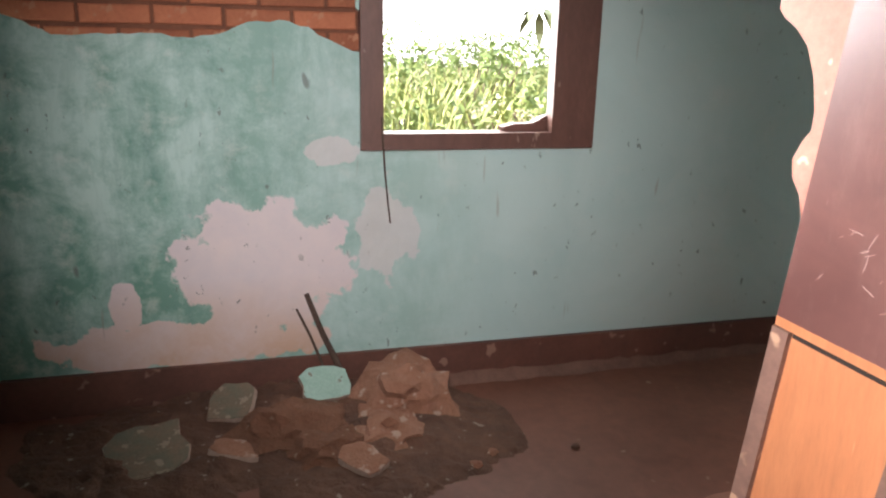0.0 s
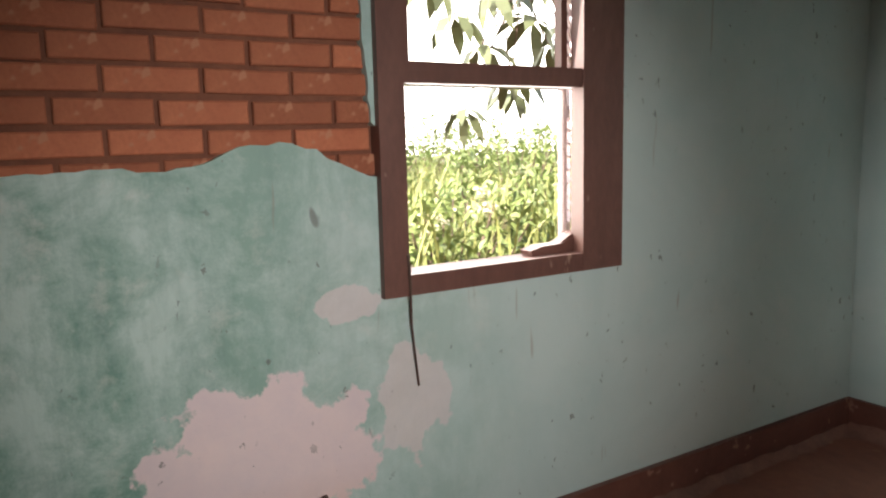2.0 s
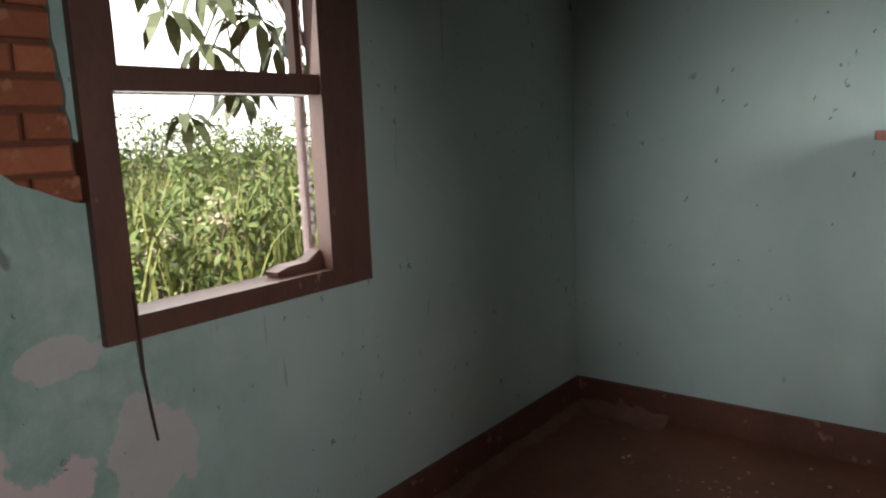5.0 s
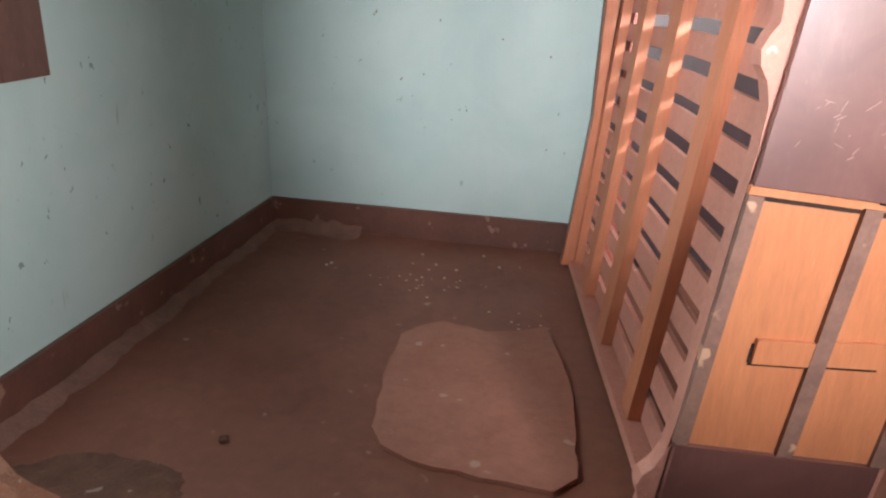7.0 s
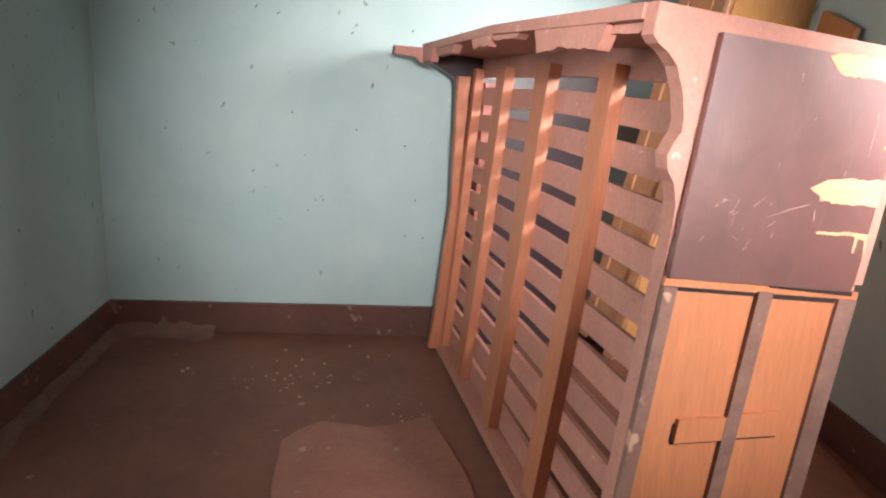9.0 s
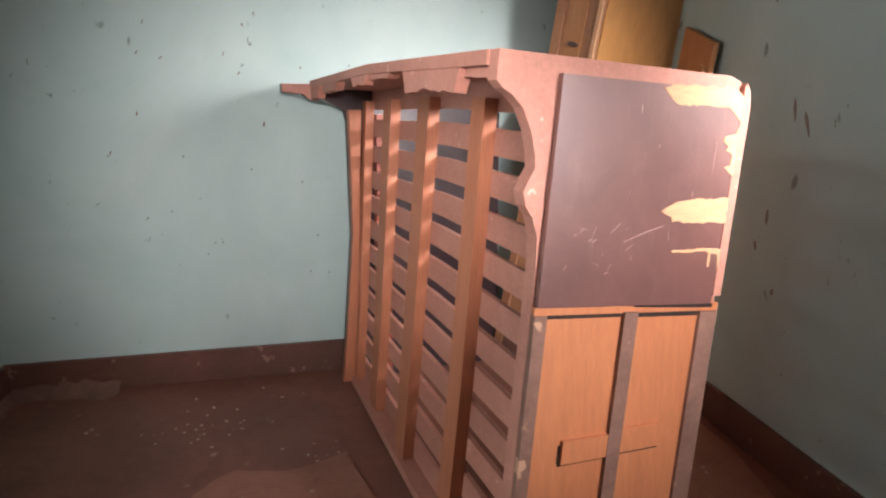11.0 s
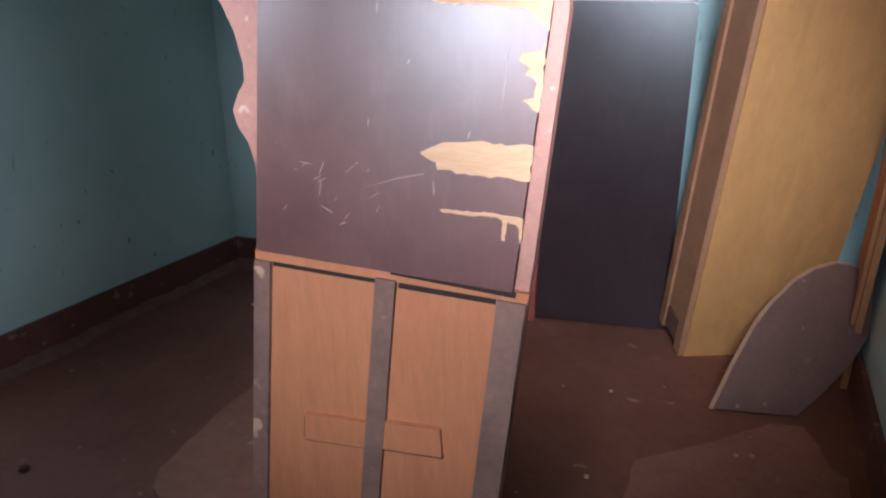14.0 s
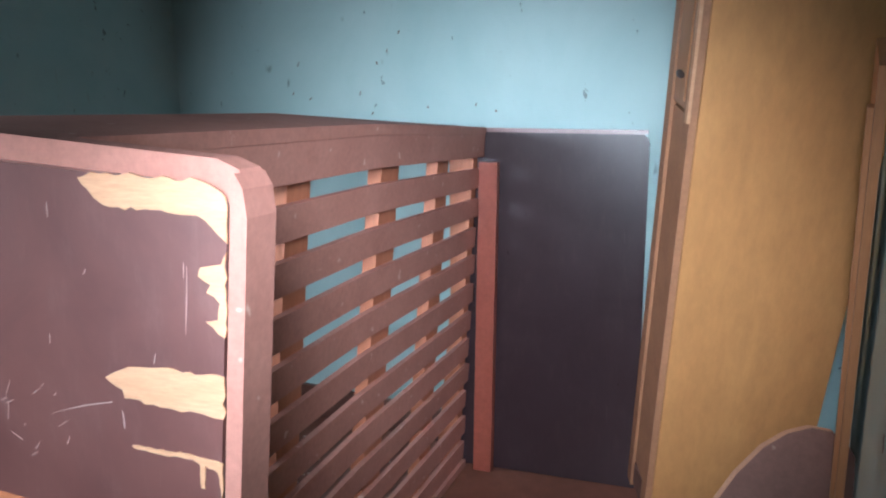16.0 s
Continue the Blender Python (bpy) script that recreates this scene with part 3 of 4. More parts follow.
bmesh.ops.create_uvsphere(hb, u_segments=10, v_segments=6, radius=0.012, matrix=pose(-0.028, 0.10, 1.56) @ Matrix.Diagonal((0.8, 2.6, 0.9, 1)))
part("handle", hb, METAL, door, "dark oval pull", smooth=True)
part("cabinet_door", cuboid(-0.012, -0.002, 0.047, 0.183, 0.12, 1.455), EDGE, cab, "plain brown lower door", bevel=0.003)
part("toe_rail", cuboid(-0.014, -0.002, 0.047, 0.183, 0.02, 0.11), OLDBROWN, cab, bevel=0.003)
part("back_panel", cuboid(0.0, 0.44, 0.226, 0.236, 0.03, TALL), EDGE, cab)
part("top_panel", cuboid(0.0, 0.44, 0.001, 0.225, TALL - 0.02, TALL), EDGE, cab)
part("edge_strip", cuboid(-0.032, -0.023, -0.02, 0.0, 1.45, TALL), BARE, cab, "peeling pale edge strip", bevel=0.002)

plank = thing("loose_plank", "wide orange-brown wooden plank leaning along the turquoise wall", "plank", m=Matrix.Translation((2.995, 3.86, 0.0)) @ pose(0, 0, 0, 18, 0, 0))
part("board", cuboid(0.0, 0.022, 0.0, 0.24, 0.0, 1.6), PLANK, plank, bevel=0.003)
part("batten", cuboid(-0.013, -0.0005, 0.02, 0.05, 0.1, 1.5), PLANK, plank, bevel=0.002)

# the leaf's own axes: along its lower edge, up its slope, and through its thickness
ax_u, ax_s = Vector((0.980, 0.197, 0.0)), Vector((-0.114, 0.565, 0.817))
ax_n = ax_u.cross(ax_s)
lay = Matrix((ax_u, -ax_n, ax_s)).transposed().to_4x4()
round_board = thing("rounded_board", "dusty brown rounded table leaf leaning against the yellow wardrobe", "board", m=Matrix.Translation((2.567, 3.51, 0.012)) @ lay)
leaf = [(0.0, 0.0), (0.035, 0.08), (0.07, 0.16), (0.105, 0.23), (0.14, 0.3), (0.2, 0.39), (0.28, 0.48), (0.35, 0.53), (0.42, 0.555), (0.48, 0.548), (0.525, 0.515), (0.548, 0.46), (0.545, 0.38), (0.515, 0.29), (0.455, 0.19), (0.37, 0.09), (0.28, 0.0)]
part("leaf", slab(leaf, 0.0, 0.02, "y"), OLDBROWN, round_board, bevel=0.004)
part("edge_band", slab([(a - 0.003, b + 0.004) for a, b in leaf[:10]] + [(a + 0.008, b - 0.004) for a, b in leaf[9::-1]], -0.002, 0.0215, "y"), EDGE, round_board, "paler worn rim")

# ---- sheets lying on the floor ----
def sheet(name, label, outline, height, mat, seed):
    o = ragged(outline + [outline[0]], 0.06, 0.006, seed)[:-1]
    ob = thing(name, label, "board", (0, 0, 0.002))
    part("sheet", slab(o, 0.0, height, "z"), mat, ob, bevel=0.003)
    return ob
SHEET = material("dusty_hardboard", surface, a=(0.26, 0.105, 0.07), b=(0.33, 0.15, 0.105), scale=4, rough=0.7, spots=(0.40, 0.27, 0.21), spot_scale=12, spot_at=0.68)
sheet("hardboard_sheet", "dusty reddish hardboard sheet lying flat on cement floor", [(1.05, 3.19), (1.12, 3.25), (1.3, 3.2), (1.42, 3.24), (1.52, 3.30), (1.60, 3.0), (1.64, 2.8), (1.66, 2.4), (1.6, 2.33), (1.4, 2.34), (1.2, 2.37), (1.10, 2.42), (1.05, 2.5), (1.0, 2.85), (0.99, 3.1)], 0.014, SHEET, 3)
sheet("hardboard_sheet", "torn brown hardboard sheet on floor beside the bed", [(2.36, 2.35), (2.9, 2.3), (2.92, 2.62), (2.95, 2.85), (2.975, 3.05), (2.97, 3.24), (2.93, 3.27), (2.9, 3.4), (2.86, 3.5), (2.76, 3.48), (2.6, 3.3), (2.38, 3.1)], 0.012, SHEET, 4)

# floor dust along the walls
def drift(points, width, height, seed):
    """A low ridge of dust that follows the foot of a wall."""
    r, bm = random.Random(seed), bmesh.new()
    rows = []
    for i, (x, y, nx, ny) in enumerate(points):
        w, h = width * r.uniform(0.65, 1.2), height * r.uniform(0.6, 1.2)
        rows.append([bm.verts.new((x + nx * w * f, y + ny * w * f, 0.002 + h * g)) for f, g in ((0, 1), (0.25, 0.82), (0.55, 0.35), (0.8, 0.1), (1, -0.05))])
    for a, b in zip(rows, rows[1:]):
        for j in range(4):
            bm.faces.new((a[j], b[j], b[j + 1], a[j + 1]))
    return bm
ledge = part("dust_ridge", drift([(0.022, 0.9 + 0.05 * i, 1, 0) for i in range(66)], 0.065, 0.028, 2), DUST, smooth=True)
tagged(ledge, "pinkish dust ridge along the foot of the skirting", "dust", kind="stuff")
ledge2 = part("dust_ridge", drift([(0.03 + 0.04 * i, NORTH - 0.022, 0, -1) for i in range(13)], 0.11, 0.05, 7), DUST, smooth=True)
tagged(ledge2, "pale clay dust spilled in the room corner", "dust", kind="stuff")

# ---- debris under the window ----
CLAY = material("broken_clay", surface, a=(0.36, 0.16, 0.095), b=(0.46, 0.24, 0.16), scale=9, rough=0.95, spots=(0.58, 0.40, 0.31), spot_scale=22, spot_at=0.62, relief=1.0, distance=0.02)
RUBBLE = material("dark_rubble", surface, a=(0.13, 0.065, 0.045), b=(0.22, 0.11, 0.07), scale=9, rough=0.95, relief=1.0, spots=(0.4, 0.3, 0.24), spot_scale=24, spot_at=0.68, distance=0.02)
def heap(name, label, cx, cy, rx, ry, h, mat, seed, n=34):
    bm, grid = bmesh.new(), []
    off = Vector((seed * 3.1, seed * 1.7, 0))
    for i in range(n + 1):
        row = []
        for j in range(n + 1):
            u, v = 2 * i / n - 1, 2 * j / n - 1
            x, y = max(cx + rx * u, 0.024), cy + ry * v
            d = math.hypot(u, v) + 0.35 * noise.noise(Vector((x * 5, y * 5, 0)) + off)
            lump = noise.fractal(Vector((x * 9, y * 9, 0)) + off, 0.9, 2.1, 5)
            z = h * max(0.0, 1 - d) ** 0.7 * (1 + 0.55 * lump) + 0.012 * noise.noise(Vector((x * 60, y * 60, 1)) + off) * (d < 1)
            row.append(bm.verts.new((x, y, z if d < 1 else -0.004)))
        grid.append(row)
    for i in range(n):
        for j in range(n):
            bm.faces.new((grid[i][j], grid[i + 1][j], grid[i + 1][j + 1], grid[i][j + 1]))
    return tagged(part(name, bm, mat, smooth=False), label, "rubble", kind="stuff")
heap("rubble_heap", "dark clay rubble heaped against the damp wall", 0.16, 1.40, 0.42, 0.62, 0.085, RUBBLE, 2)
heap("rubble_heap", "low crumbs of clay spread over the floor", 0.42, 1.65, 0.42, 0.55, 0.06, RUBBLE, 5)
heap("rubble_heap", "dark damp clay rubble spread below the stained wall", 0.34, 0.98, 0.42, 0.5, 0.055, RUBBLE, 9)
def lumps(name, label, category, cx, cy, cz, size, mat, seed, group=""):
    bm = bmesh.new()
    bmesh.ops.create_icosphere(bm, subdivisions=3, radius=1.0)
    off = Vector((seed * 2.3, seed, seed * 0.7))
    for v in bm.verts:
        k = 1 + 0.45 * noise.fractal(v.co * 1.6 + off, 0.8, 2.0, 5)
        v.co = Vector((v.co.x * size[0] * k, v.co.y * size[1] * k, v.co.z * size[2] * k))
    ob = part(name, bm, mat)
    ob.location = (cx, cy, cz)
    return tagged(ob, label, category, group)
lumps("clay_lump", "crumbled pinkish clay lump on the rubble heap", "rubble", 0.22, 1.83, 0.07, (0.17, 0.18, 0.12), CLAY, 3)
lumps("clay_lump", "crumbled pale clay lump lying on the floor", "rubble", 0.42, 1.72, 0.03, (0.14, 0.13, 0.055), CLAY, 8)
PINKISH = material("pale_plaster", surface, a=(0.50, 0.38, 0.31), b=(0.40, 0.27, 0.21), scale=11, rough=0.9, relief=0.8)
def chunk(name, label, at, turn_deg, size, mat, seed):
    r = random.Random(seed)
    n = 13
    o = []
    for i in range(n):
        c, d = math.cos(6.283 * i / n + 0.3), math.sin(6.283 * i / n + 0.3)
        k = r.uniform(0.86, 1.08) / (abs(c) ** 9 + abs(d) ** 9) ** (1 / 9)
        o.append((size[0] * k * c, size[1] * k * d))
    ob = thing(name, label, "rubble", m=pose(*at, *turn_deg))
    part("body", slab(o, 0.0, 0.022, "z"), PINKISH, ob)
    part("painted_face", slab([(a * 0.985, b * 0.985) for a, b in o], 0.0221, 0.026, "z"), mat, ob)
    return ob
GRIMY = material("grimy_green_plaster", surface, a=(0.15, 0.15, 0.11), b=(0.24, 0.16, 0.11), scale=12, rough=0.95, relief=1.0, spots=(0.34, 0.27, 0.2), spot_scale=26, spot_at=0.62)
GREENCHIP = material("green_painted_chip", surface, a=(0.27, 0.42, 0.35), b=(0.34, 0.48, 0.42), scale=14, rough=0.8, relief=0.5, spots=(0.2, 0.16, 0.12), spot_scale=30, spot_at=0.68)
EARTH = material("brown_earth", surface, a=(0.20, 0.088, 0.05), b=(0.27, 0.125, 0.075), scale=9, rough=0.95, relief=1.0, spots=(0.42, 0.28, 0.2), spot_scale=24, spot_at=0.68, distance=0.02)
lumps("clay_lump", "brown earthy clay lump between broken plaster pieces", "rubble", 0.36, 1.40, 0.04, (0.15, 0.19, 0.085), EARTH, 14)
lumps("clay_lump", "brown earthy clay lump lying in dark rubble", "rubble", 0.5, 1.5, 0.03, (0.12, 0.14, 0.06), EARTH, 17)
chunk("plaster_chunk", "flat green-painted plaster chunk on the rubble heap", (0.2, 1.53, 0.112), (0, 40, 8), (0.07, 0.095), GREENCHIP, 4)
chunk("plaster_chunk", "grimy grey-green plaster chunk half buried in rubble", (0.22, 1.2, 0.085), (12, 30, -22), (0.075, 0.09), GRIMY, 6)
chunk("plaster_chunk", "pale plaster chunk lying at the heap's foot", (0.62, 1.6, 0.03), (4, 8, 35), (0.085, 0.06), CLAY, 9)
chunk("plaster_chunk", "pale dusty plaster chunk beside the brown clay", (0.47, 1.2, 0.03), (-3, 12, 80), (0.08, 0.055), CLAY, 12)
chunk("plaster_chunk", "large grimy green plaster slab lying in rubble", (0.42, 0.93, 0.032), (5, 10, 20), (0.13, 0.12), GRIMY, 15)
for i in range(26):
    a, b = rng.uniform(0.15, 0.75), rng.uniform(1.0, 2.4)
    k = rng.uniform(0.007, 0.02)
    lumps("rubble_crumb", "small crumb of broken plaster on the floor", "rubble", a, b, k * 0.5, (k, k * rng.uniform(0.7, 1.3), k * 0.8), rng.choice((CLAY, PINKISH, RUBBLE)), i + 20, "rubble crumbs")
for i in range(22):
    a, b = (rng.uniform(0.4, 1.7), rng.uniform(3.3, 4.05)) if i % 2 else (rng.uniform(1.9, 2.8), rng.uniform(2.6, 3.9))
    k = rng.uniform(0.003, 0.008)
    lumps("rubble_crumb", "small pale crumb of plaster on dusty floor", "rubble", a, b, k * 0.45 + (0.013 if b < 3.5 and a > 2.3 else 0), (k, k * 1.2, k * 0.6), PINKISH, i + 60, "rubble crumbs")

for i in range(34):
    a, b = rng.gauss(1.05, 0.16), min(rng.gauss(3.62, 0.1), 4.1)
    if i > 26:
        a, b = rng.gauss(1.42, 0.05), rng.gauss(3.32, 0.05)
    k = rng.uniform(0.002, 0.0055)
    lumps("rubble_crumb", "small pale crumb of plaster on dusty floor", "rubble", a, b, k * 0.4 + (0.016 if i > 26 else 0), (k * 1.3, k, k * 0.5), PINKISH, i + 90, "rubble crumbs")

def rod(name, label, category, points, radius, mat, sides=8):
    """A bent stick or cord through the points, thinning a little towards its end."""
    bm, rings = bmesh.new(), []
    pts = [Vector(p) for p in points]
    for i, p in enumerate(pts):
        d = (pts[min(i + 1, len(pts) - 1)] - pts[max(i - 1, 0)]).normalized()
        q = d.to_track_quat("Z", "Y").to_matrix()
        k = radius * (1 - 0.3 * i / len(pts))
        rings.append([bm.verts.new(p + q @ Vector((k * math.cos(6.283 * s / sides), k * math.sin(6.283 * s / sides), 0))) for s in range(sides)])
    for a, b in zip(rings, rings[1:]):
        for s in range(sides):
            bm.faces.new((a[s], a[(s + 1) % sides], b[(s + 1) % sides], b[s]))
    bm.faces.new(rings[0])
    bm.faces.new(rings[-1])
    ob = part(name, bm, mat)
    return tagged(ob, label, category) if category else ob
STICK = material("charred_stick", surface, a=(0.05, 0.03, 0.022), b=(0.085, 0.05, 0.035), scale=14, rough=0.8)
rod("wooden_stick", "dark charred stick standing in rubble against the wall", "stick", [(0.15, 1.623, 0.06), (0.11, 1.582, 0.17), (0.07, 1.531, 0.284), (0.03, 1.481, 0.424)], 0.013, STICK)
rod("wooden_stick", "thin dark stick standing in rubble against the wall", "stick", [(0.14, 1.562, 0.07), (0.10, 1.525, 0.17), (0.06, 1.489, 0.263), (0.02, 1.443, 0.361)], 0.006, STICK)
rod("hanging_cord", "thin brown cord hanging from the window sill", "cord", [(0.034, 1.776, 1.094), (0.034, 1.78, 1.0), (0.012, 1.791, 0.886), (0.008, 1.802, 0.782), (0.008, 1.813, 0.683)], 0.0045, STICK)
# splintered wood on the window sill
sp = thing("broken_lath", "splintered brown wood piece lying on the window sill", "wood", (-0.05, 2.42, WIN[2] + 0.063))
part("splinter", slab([(-0.14, 0.0), (0.09, 0.0), (0.095, 0.05), (0.02, 0.045), (-0.02, 0.032), (-0.1, 0.03), (-0.15, 0.018)], -0.03, 0.03, "x"), WINDOW_WOOD, sp, bevel=0.003)
part("splinter", slab([(-0.02, 0.033), (0.09, 0.051), (0.09, 0.075), (0.03, 0.06)], -0.02, 0.025, "x"), WINDOW_WOOD, sp, bevel=0.002)
# torn splinters under the bed's upper rail
for i, (v0, v1, d, u) in enumerate(((0.06, 0.3, 0.02, -0.1), (0.2, 0.62, 0.05, -0.115), (0.75, 1.02, 0.015, -0.11), (1.0, 1.22, 0.03, -0.116), (1.45, 1.75, 0.03, -0.114), (1.78, 2.0, 0.05, -0.118))):
    base = HIGH - 0.029
    o = ragged([(v0, base), (v0 + 0.03, base - d), (0.5 * (v0 + v1), base - d * 0.85), (v1 - 0.04, base - d * 1.1), (v1, base)], 0.03, 0.004, i)
    bed_part("splintered_lip", slab(o, u, u + 0.03, "x"), SALMON, bed, bevel=0.003)
# ---- outside the window ----
SOIL = material("grassy_soil", surface, a=(0.10, 0.085, 0.035), b=(0.17, 0.12, 0.06), scale=0.8, rough=0.95)
GRASS = material("tall_grass", surface, a=(0.20, 0.25, 0.07), b=(0.34, 0.35, 0.13), scale=1.2, rough=0.6)
LEAF = material("bush_leaf", surface, a=(0.13, 0.20, 0.06), b=(0.23, 0.29, 0.10), scale=2.0, rough=0.5)
PALM_LEAF = material("dark_tree_leaf", surface, a=(0.09, 0.12, 0.06), b=(0.17, 0.20, 0.10), scale=3.0, rough=0.45)
BARK = material("grey_bark", surface, a=(0.22, 0.17, 0.13), b=(0.14, 0.10, 0.08), scale=9, rough=0.9)
BLOSSOM = material("cream_blossom", surface, a=(0.62, 0.58, 0.42), b=(0.5, 0.46, 0.3), scale=9, rough=0.8)
SHUTTER = material("faded_shutter_paint", surface, a=(0.60, 0.52, 0.54), b=(0.5, 0.42, 0.43), scale=8, rough=0.65, spots=(0.2, 0.12, 0.1), spot_scale=24, spot_at=0.68)

setting("ground", slab([(-400, -400), (-THICK - 0.002, -400), (-THICK - 0.002, 400), (-400, 400)], -0.6, -0.28, "z"), SOIL, "grassy soil outside the house", "ground")
glow = bpy.data.materials.new("hazy_sky")
glow.use_nodes = True
glow.node_tree.nodes.remove(glow.node_tree.nodes["Principled BSDF"])
em = glow.node_tree.nodes.new("ShaderNodeEmission")
em.inputs["Color"].default_value = (0.97, 1.0, 0.98, 1)
em.inputs["Strength"].default_value = 2.4
glow.node_tree.links.new(em.outputs[0], glow.node_tree.nodes["Material Output"].inputs["Surface"])
bd = setting("backdrop", slab([(-100, 0), (190, 0), (190, 90), (-100, 90)], -80.0, -79.5, "x"), glow, "white hazy sky", "sky")

# the louvred shutter leaf, swung outwards
sh = thing("window_shutter", "faded louvred wooden shutter leaf swung open outside the window", "shutter", m=Matrix.Translation((-0.19, 2.575, 1.03)) @ pose(0, 0, 0, 0, 0, 137))
for a, b in ((0.0, 0.05), (0.40, 0.45)):
    part("stile", cuboid(a, b, 0.0, 0.032, 0.0, 1.09), SHUTTER, sh, bevel=0.003)
for a, b in ((0.0, 0.06), (0.52, 0.58), (1.03, 1.09)):
    part("rail", cuboid(0.051, 0.399, 0.002, 0.03, a, b), SHUTTER, sh, bevel=0.003)
lou = cuboid(0.051, 0.399, -0.028, 0.028, -0.004, 0.004)
bmesh.ops.rotate(lou, verts=lou.verts, matrix=Matrix.Rotation(radians(40), 3, "X"))
lv = part("louvre", lou, SHUTTER, sh)
k = 0
for z in [0.09 + 0.05 * i for i in range(9)] + [0.61 + 0.05 * i for i in range(9)]:
    ob = lv if k == 0 else new("louvre", lv.data)
    ob.parent = sh
    ob.location = (0, 0.016, z)
    k += 1


def blades(name, label, mat, count, area, low, high, width, seed, droop=0.35, sparse=None):
    """Tall grass: many tapered bent blades in one mesh."""
    r = np.random.RandomState(seed)
    x0, x1, ya, yb = area
    verts, faces = [], []
    for i in range(count):
        x, y = r.uniform(x0, x1), r.uniform(ya, yb)
        h, a, w = r.uniform(low, high), r.uniform(0, 6.283), width * r.uniform(0.6, 1.4)
        lean = h * r.uniform(0.1, droop)
        cx, cy, sx, sy = math.cos(a), math.sin(a), -math.sin(a), math.cos(a)
        b = len(verts)
        for f, g in ((0.0, 1.0), (0.45, 0.9), (0.8, 0.55)):
            d = lean * f * f
            z = -0.28 + h * (f - 0.12 * f * f)
            for s in (-1, 1):
                verts.append((x + cx * d + sx * w * g * s, y + cy * d + sy * w * g * s, z))
        verts.append((x + cx * lean * 1.25, y + cy * lean * 1.25, -0.28 + h * 0.9))
        faces += [(b, b + 1, b + 3, b + 2), (b + 2, b + 3, b + 5, b + 4), (b + 4, b + 5, b + 6)]
    me = bpy.data.meshes.new(name)
    me.from_pydata(verts, [], faces)
    me.materials.append(mat)
    return tagged(new(name, me), label, "grass", kind="stuff")
DRY = material("dry_grass", surface, a=(0.26, 0.21, 0.10), b=(0.19, 0.17, 0.07), scale=1.5, rough=0.7)
blades("tall_grass", "tall green grass growing outside the window", GRASS, 12000, (-9.0, -1.6, 0.0, 11.0), 0.6, 1.75, 0.011, 1)
blades("tall_grass", "far tall grass and weeds", GRASS, 7000, (-22.0, -8.0, 0.0, 26.0), 0.8, 1.75, 0.03, 2)
blades("dry_grass", "straw-coloured dry grass near the wall", DRY, 2500, (-4.5, -0.7, 1.0, 6.0), 0.3, 0.8, 0.006, 3, 0.6)


def leaf_cloud(r, centre, spread, count, size, aspect=0.4):
    verts, faces = [], []
    for i in range(count):
        p = Vector(centre) + Vector((r.gauss(0, spread[0]), r.gauss(0, spread[1]), r.gauss(0, spread[2])))
        m = Euler((r.uniform(-1.0, 1.0), r.uniform(-1.0, 1.0), r.uniform(0, 6.28))).to_matrix()
        L = size * r.uniform(0.6, 1.4)
        b = len(verts)
        for q in ((0, 0, 0), (L * 0.5, L * aspect * 0.5, L * 0.06), (L, 0, -L * 0.12), (L * 0.5, -L * aspect * 0.5, L * 0.06)):
            verts.append(tuple(p + m @ Vector(q)))
        faces += [(b, b + 1, b + 2), (b, b + 2, b + 3)]
    return verts, faces


def shrub(name, label, x, y, height, width, seed, mat=LEAF, flowers=0):
    r = random.Random(seed)
    ob = thing(name, label, "shrub", (x, y, -0.28))
    verts, faces = [], []
    for k in range(int(26 * width)):
        a, d = r.uniform(0, 6.28), width * 0.5 * math.sqrt(r.random())
        top = height * (1 - 0.4 * (d / width) ** 2) * r.uniform(0.55, 1.08)
        tip = (d * math.cos(a), d * math.sin(a), top)
        for f in (0.45, 0.7, 0.9, 1.0):
            vs, fs = leaf_cloud(r, (tip[0] * (0.4 + 0.6 * f), tip[1] * (0.4 + 0.6 * f), tip[2] * f), (0.09, 0.09, 0.07), 13, 0.11)
            b = len(verts)
            verts += vs
            faces += [tuple(i + b for i in f_) for f_ in fs]
        st = rod("stem", "", "", [(0.03 * math.cos(a), 0.03 * math.sin(a), 0.0), (tip[0] * 0.35, tip[1] * 0.35, tip[2] * 0.45), tip], 0.009, BARK, 5)
        st.parent = ob
    me = bpy.data.meshes.new("crown")
    me.from_pydata(verts, [], faces)
    me.materials.append(mat)
    new("crown", me).parent = ob
    if flowers:
        verts, faces = [], []
        for k in range(flowers):
            a, d = r.uniform(0, 6.28), width * 0.45 * math.sqrt(r.random())
            vs, fs = leaf_cloud(r, (d * math.cos(a), d * math.sin(a), height * r.uniform(0.75, 1.02)), (0.05, 0.05, 0.03), 50, 0.03, 0.8)
            b = len(verts)
            verts += vs
            faces += [tuple(i + b for i in f_) for f_ in fs]
        me = bpy.data.meshes.new("blossoms")
        me.from_pydata(verts, [], faces)
        me.materials.append(BLOSSOM)
        new("blossoms", me).parent = ob
    return ob
shrub("shrub", "leafy green shrub with cream blossoms among grass", -2.4, 3.4, 1.35, 1.3, 1, flowers=9)
shrub("shrub", "leafy green weed shrub among tall grass", -3.6, 4.6, 1.35, 1.5, 2)
shrub("shrub", "leafy green weed shrub among tall grass", -3.4, 2.6, 1.15, 1.4, 3)
shrub("shrub", "leafy green weed shrub among tall grass", -5.2, 3.7, 1.65, 1.8, 4)
shrub("shrub", "leafy green weed shrub among tall grass", -5.5, 6.3, 1.7, 1.8, 5)
shrub("shrub", "leafy green shrub with cream blossoms among grass", -4.0, 5.9, 1.4, 1.4, 6, flowers=8)
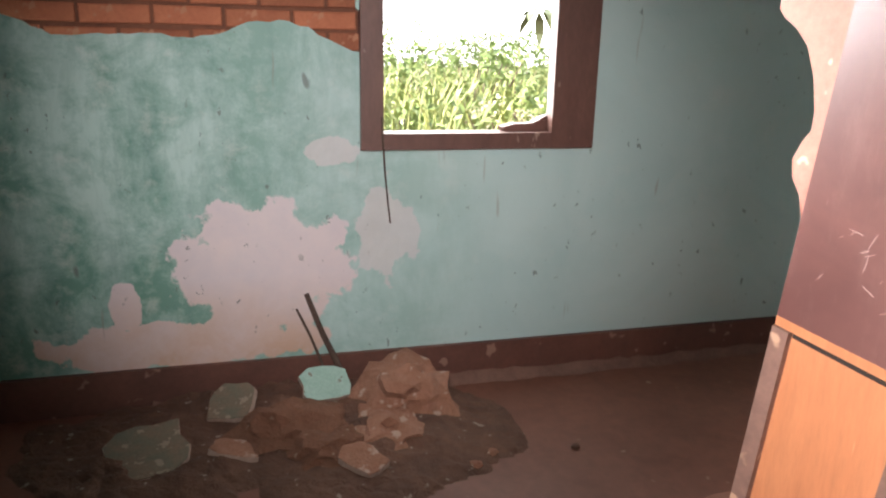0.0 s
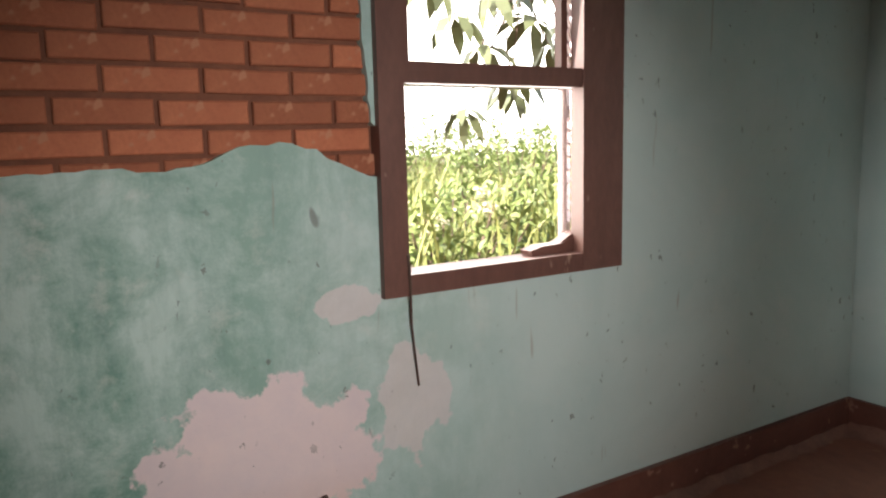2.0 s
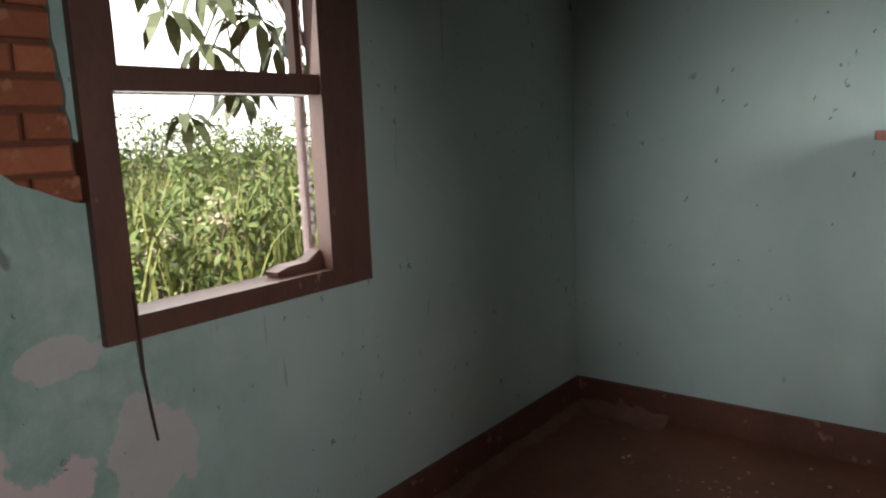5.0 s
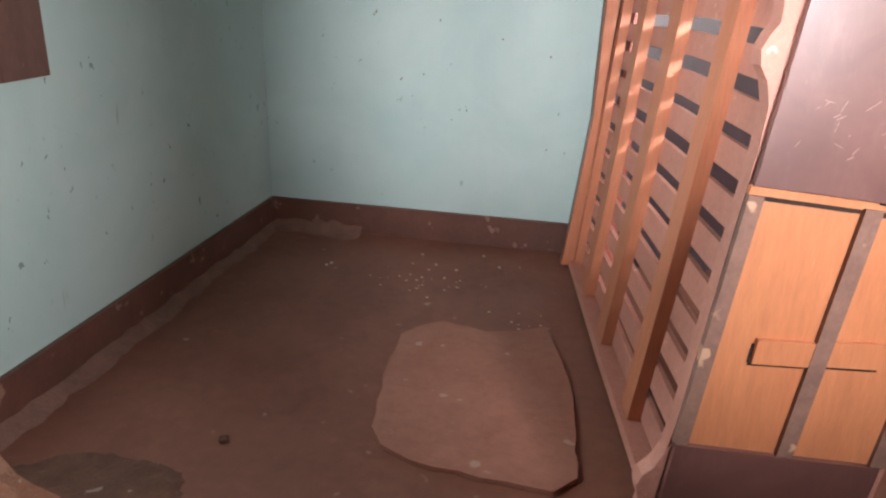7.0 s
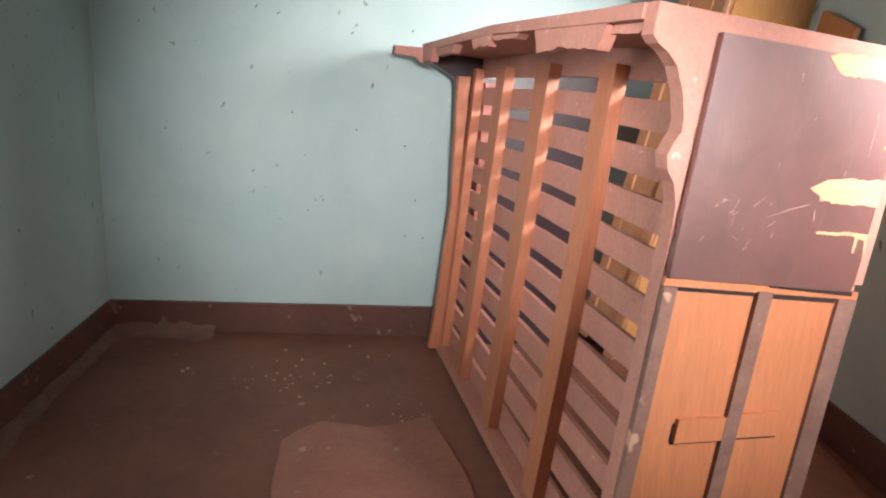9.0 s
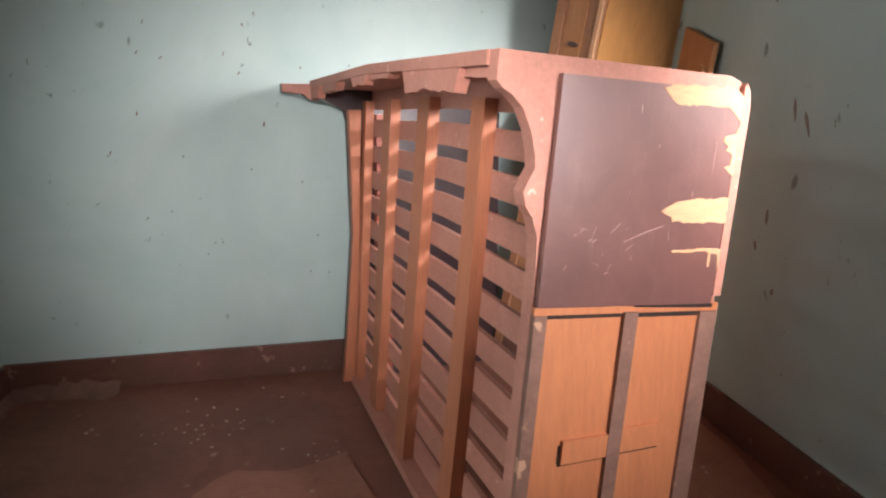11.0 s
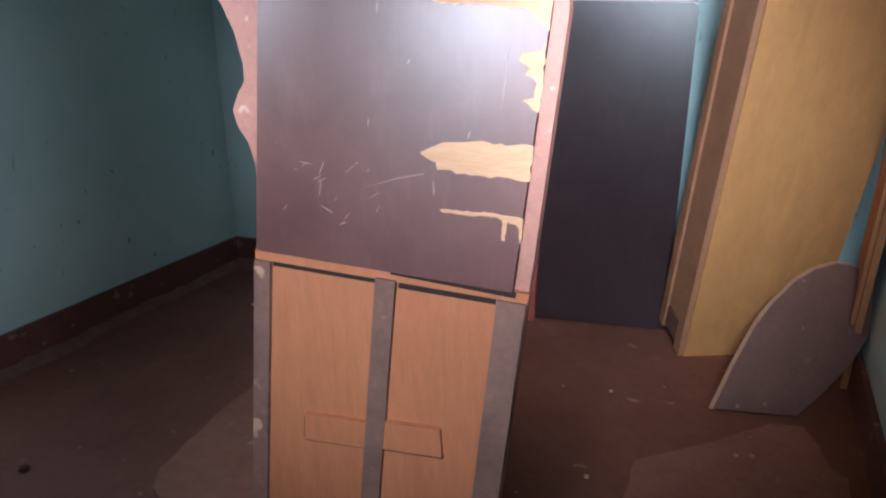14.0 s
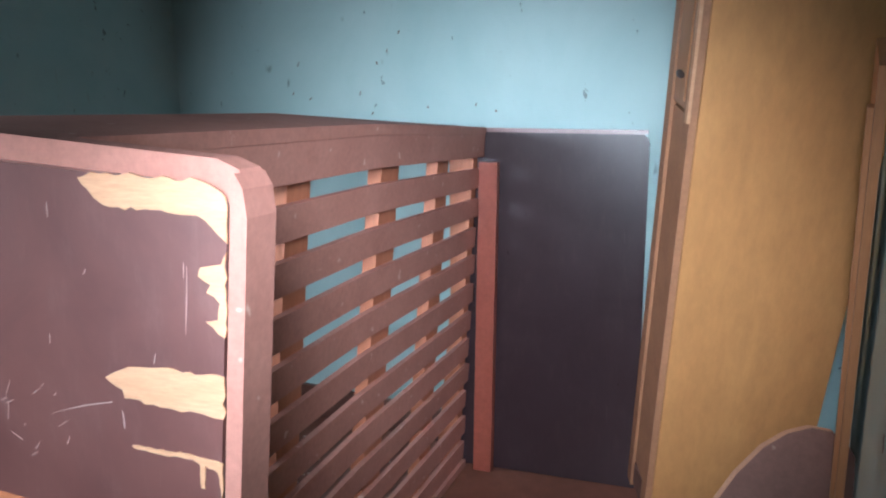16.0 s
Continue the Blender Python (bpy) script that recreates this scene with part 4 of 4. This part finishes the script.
shrub("shrub", "leafy green weed shrub among tall grass", -7.5, 5.0, 1.85, 2.2, 7)

shrub("shrub", "tall pale green thicket far behind the grass", -11.5, 8.5, 2.2, 4.0, 8)
shrub("shrub", "tall pale green thicket far behind the grass", -12.5, 12.5, 2.2, 4.2, 9)
shrub("shrub", "tall pale green thicket far behind the grass", -11.0, 4.5, 2.0, 3.6, 10)


def palmate(verts, faces, r, p, size):
    """A hanging leaf of seven long leaflets spread like fingers."""
    tilt = Euler((r.uniform(-0.35, 0.35), r.uniform(-0.35, 0.35), r.uniform(0, 6.28))).to_matrix()
    for k in range(7):
        a = 6.283 * k / 7 + r.uniform(-0.15, 0.15)
        L, W = size * r.uniform(0.8, 1.15), size * 0.155
        d, s = Vector((math.cos(a), math.sin(a), 0)), Vector((-math.sin(a), math.cos(a), 0))
        b = len(verts)
        for f, g, z in ((0.12, 0.1, 0.0), (0.45, 0.9, -0.14), (0.45, -0.9, -0.14), (0.75, 0.8, -0.42), (0.75, -0.8, -0.42), (1.0, 0.0, -0.75)):
            verts.append(tuple(Vector(p) + tilt @ (d * L * f * (1 - 0.25 * f) + s * W * g + Vector((0, 0, L * z)))))
        faces += [(b, b + 1, b + 2), (b + 1, b + 3, b + 4, b + 2), (b + 3, b + 5, b + 4)]


ROOT = Vector((-1.42, 3.78, -0.28))
tree = thing("young_tree", "slender young tree with drooping fingered leaves outside the window", "tree", tuple(ROOT))
r = random.Random(12)
rod("trunk", "", "", [(0, 0, 0), (0.03, 0.02, 0.9), (0.06, -0.04, 1.7), (0.12, -0.15, 2.22), (0.1, -0.33, 2.5), (0.08, -0.52, 2.78), (0.1, -0.68, 3.1), (0.05, -0.75, 3.5)], 0.024, BARK).parent = tree
verts, faces = [], []
SPOTS = [(-1.3, 3.05, 2.2), (-1.25, 3.25, 2.06), (-1.35, 3.2, 1.78), (-1.2, 2.97, 2.42), (-1.4, 3.6, 2.42), (-1.25, 2.93, 1.9), (-1.5, 3.4, 2.5), (-1.1, 3.1, 2.62), (-1.6, 3.75, 2.1), (-1.7, 3.3, 2.3), (-1.5, 2.8, 2.25), (-1.6, 3.05, 1.6), (-1.2, 3.45, 2.85), (-1.6, 3.9, 2.6), (-1.3, 2.8, 2.05), (-1.35, 2.75, 2.45), (-1.4, 3.5, 1.95), (-1.55, 3.35, 1.7), (-1.3, 3.35, 2.3), (-1.5, 2.95, 2.6)]
for p in SPOTS:
    tip = Vector(p) - ROOT
    base = Vector((0.09, -0.3 - 0.5 * r.random(), 2.45 + 0.3 * r.random()))
    rod("limb", "", "", [base, (base + tip) / 2 + Vector((0, 0, 0.08)), tip], 0.006, BARK, 5).parent = tree
    palmate(verts, faces, r, tip, r.uniform(0.19, 0.27))
me = bpy.data.meshes.new("crown")
me.from_pydata(verts, [], faces)
me.materials.append(PALM_LEAF)
new("crown", me).parent = tree
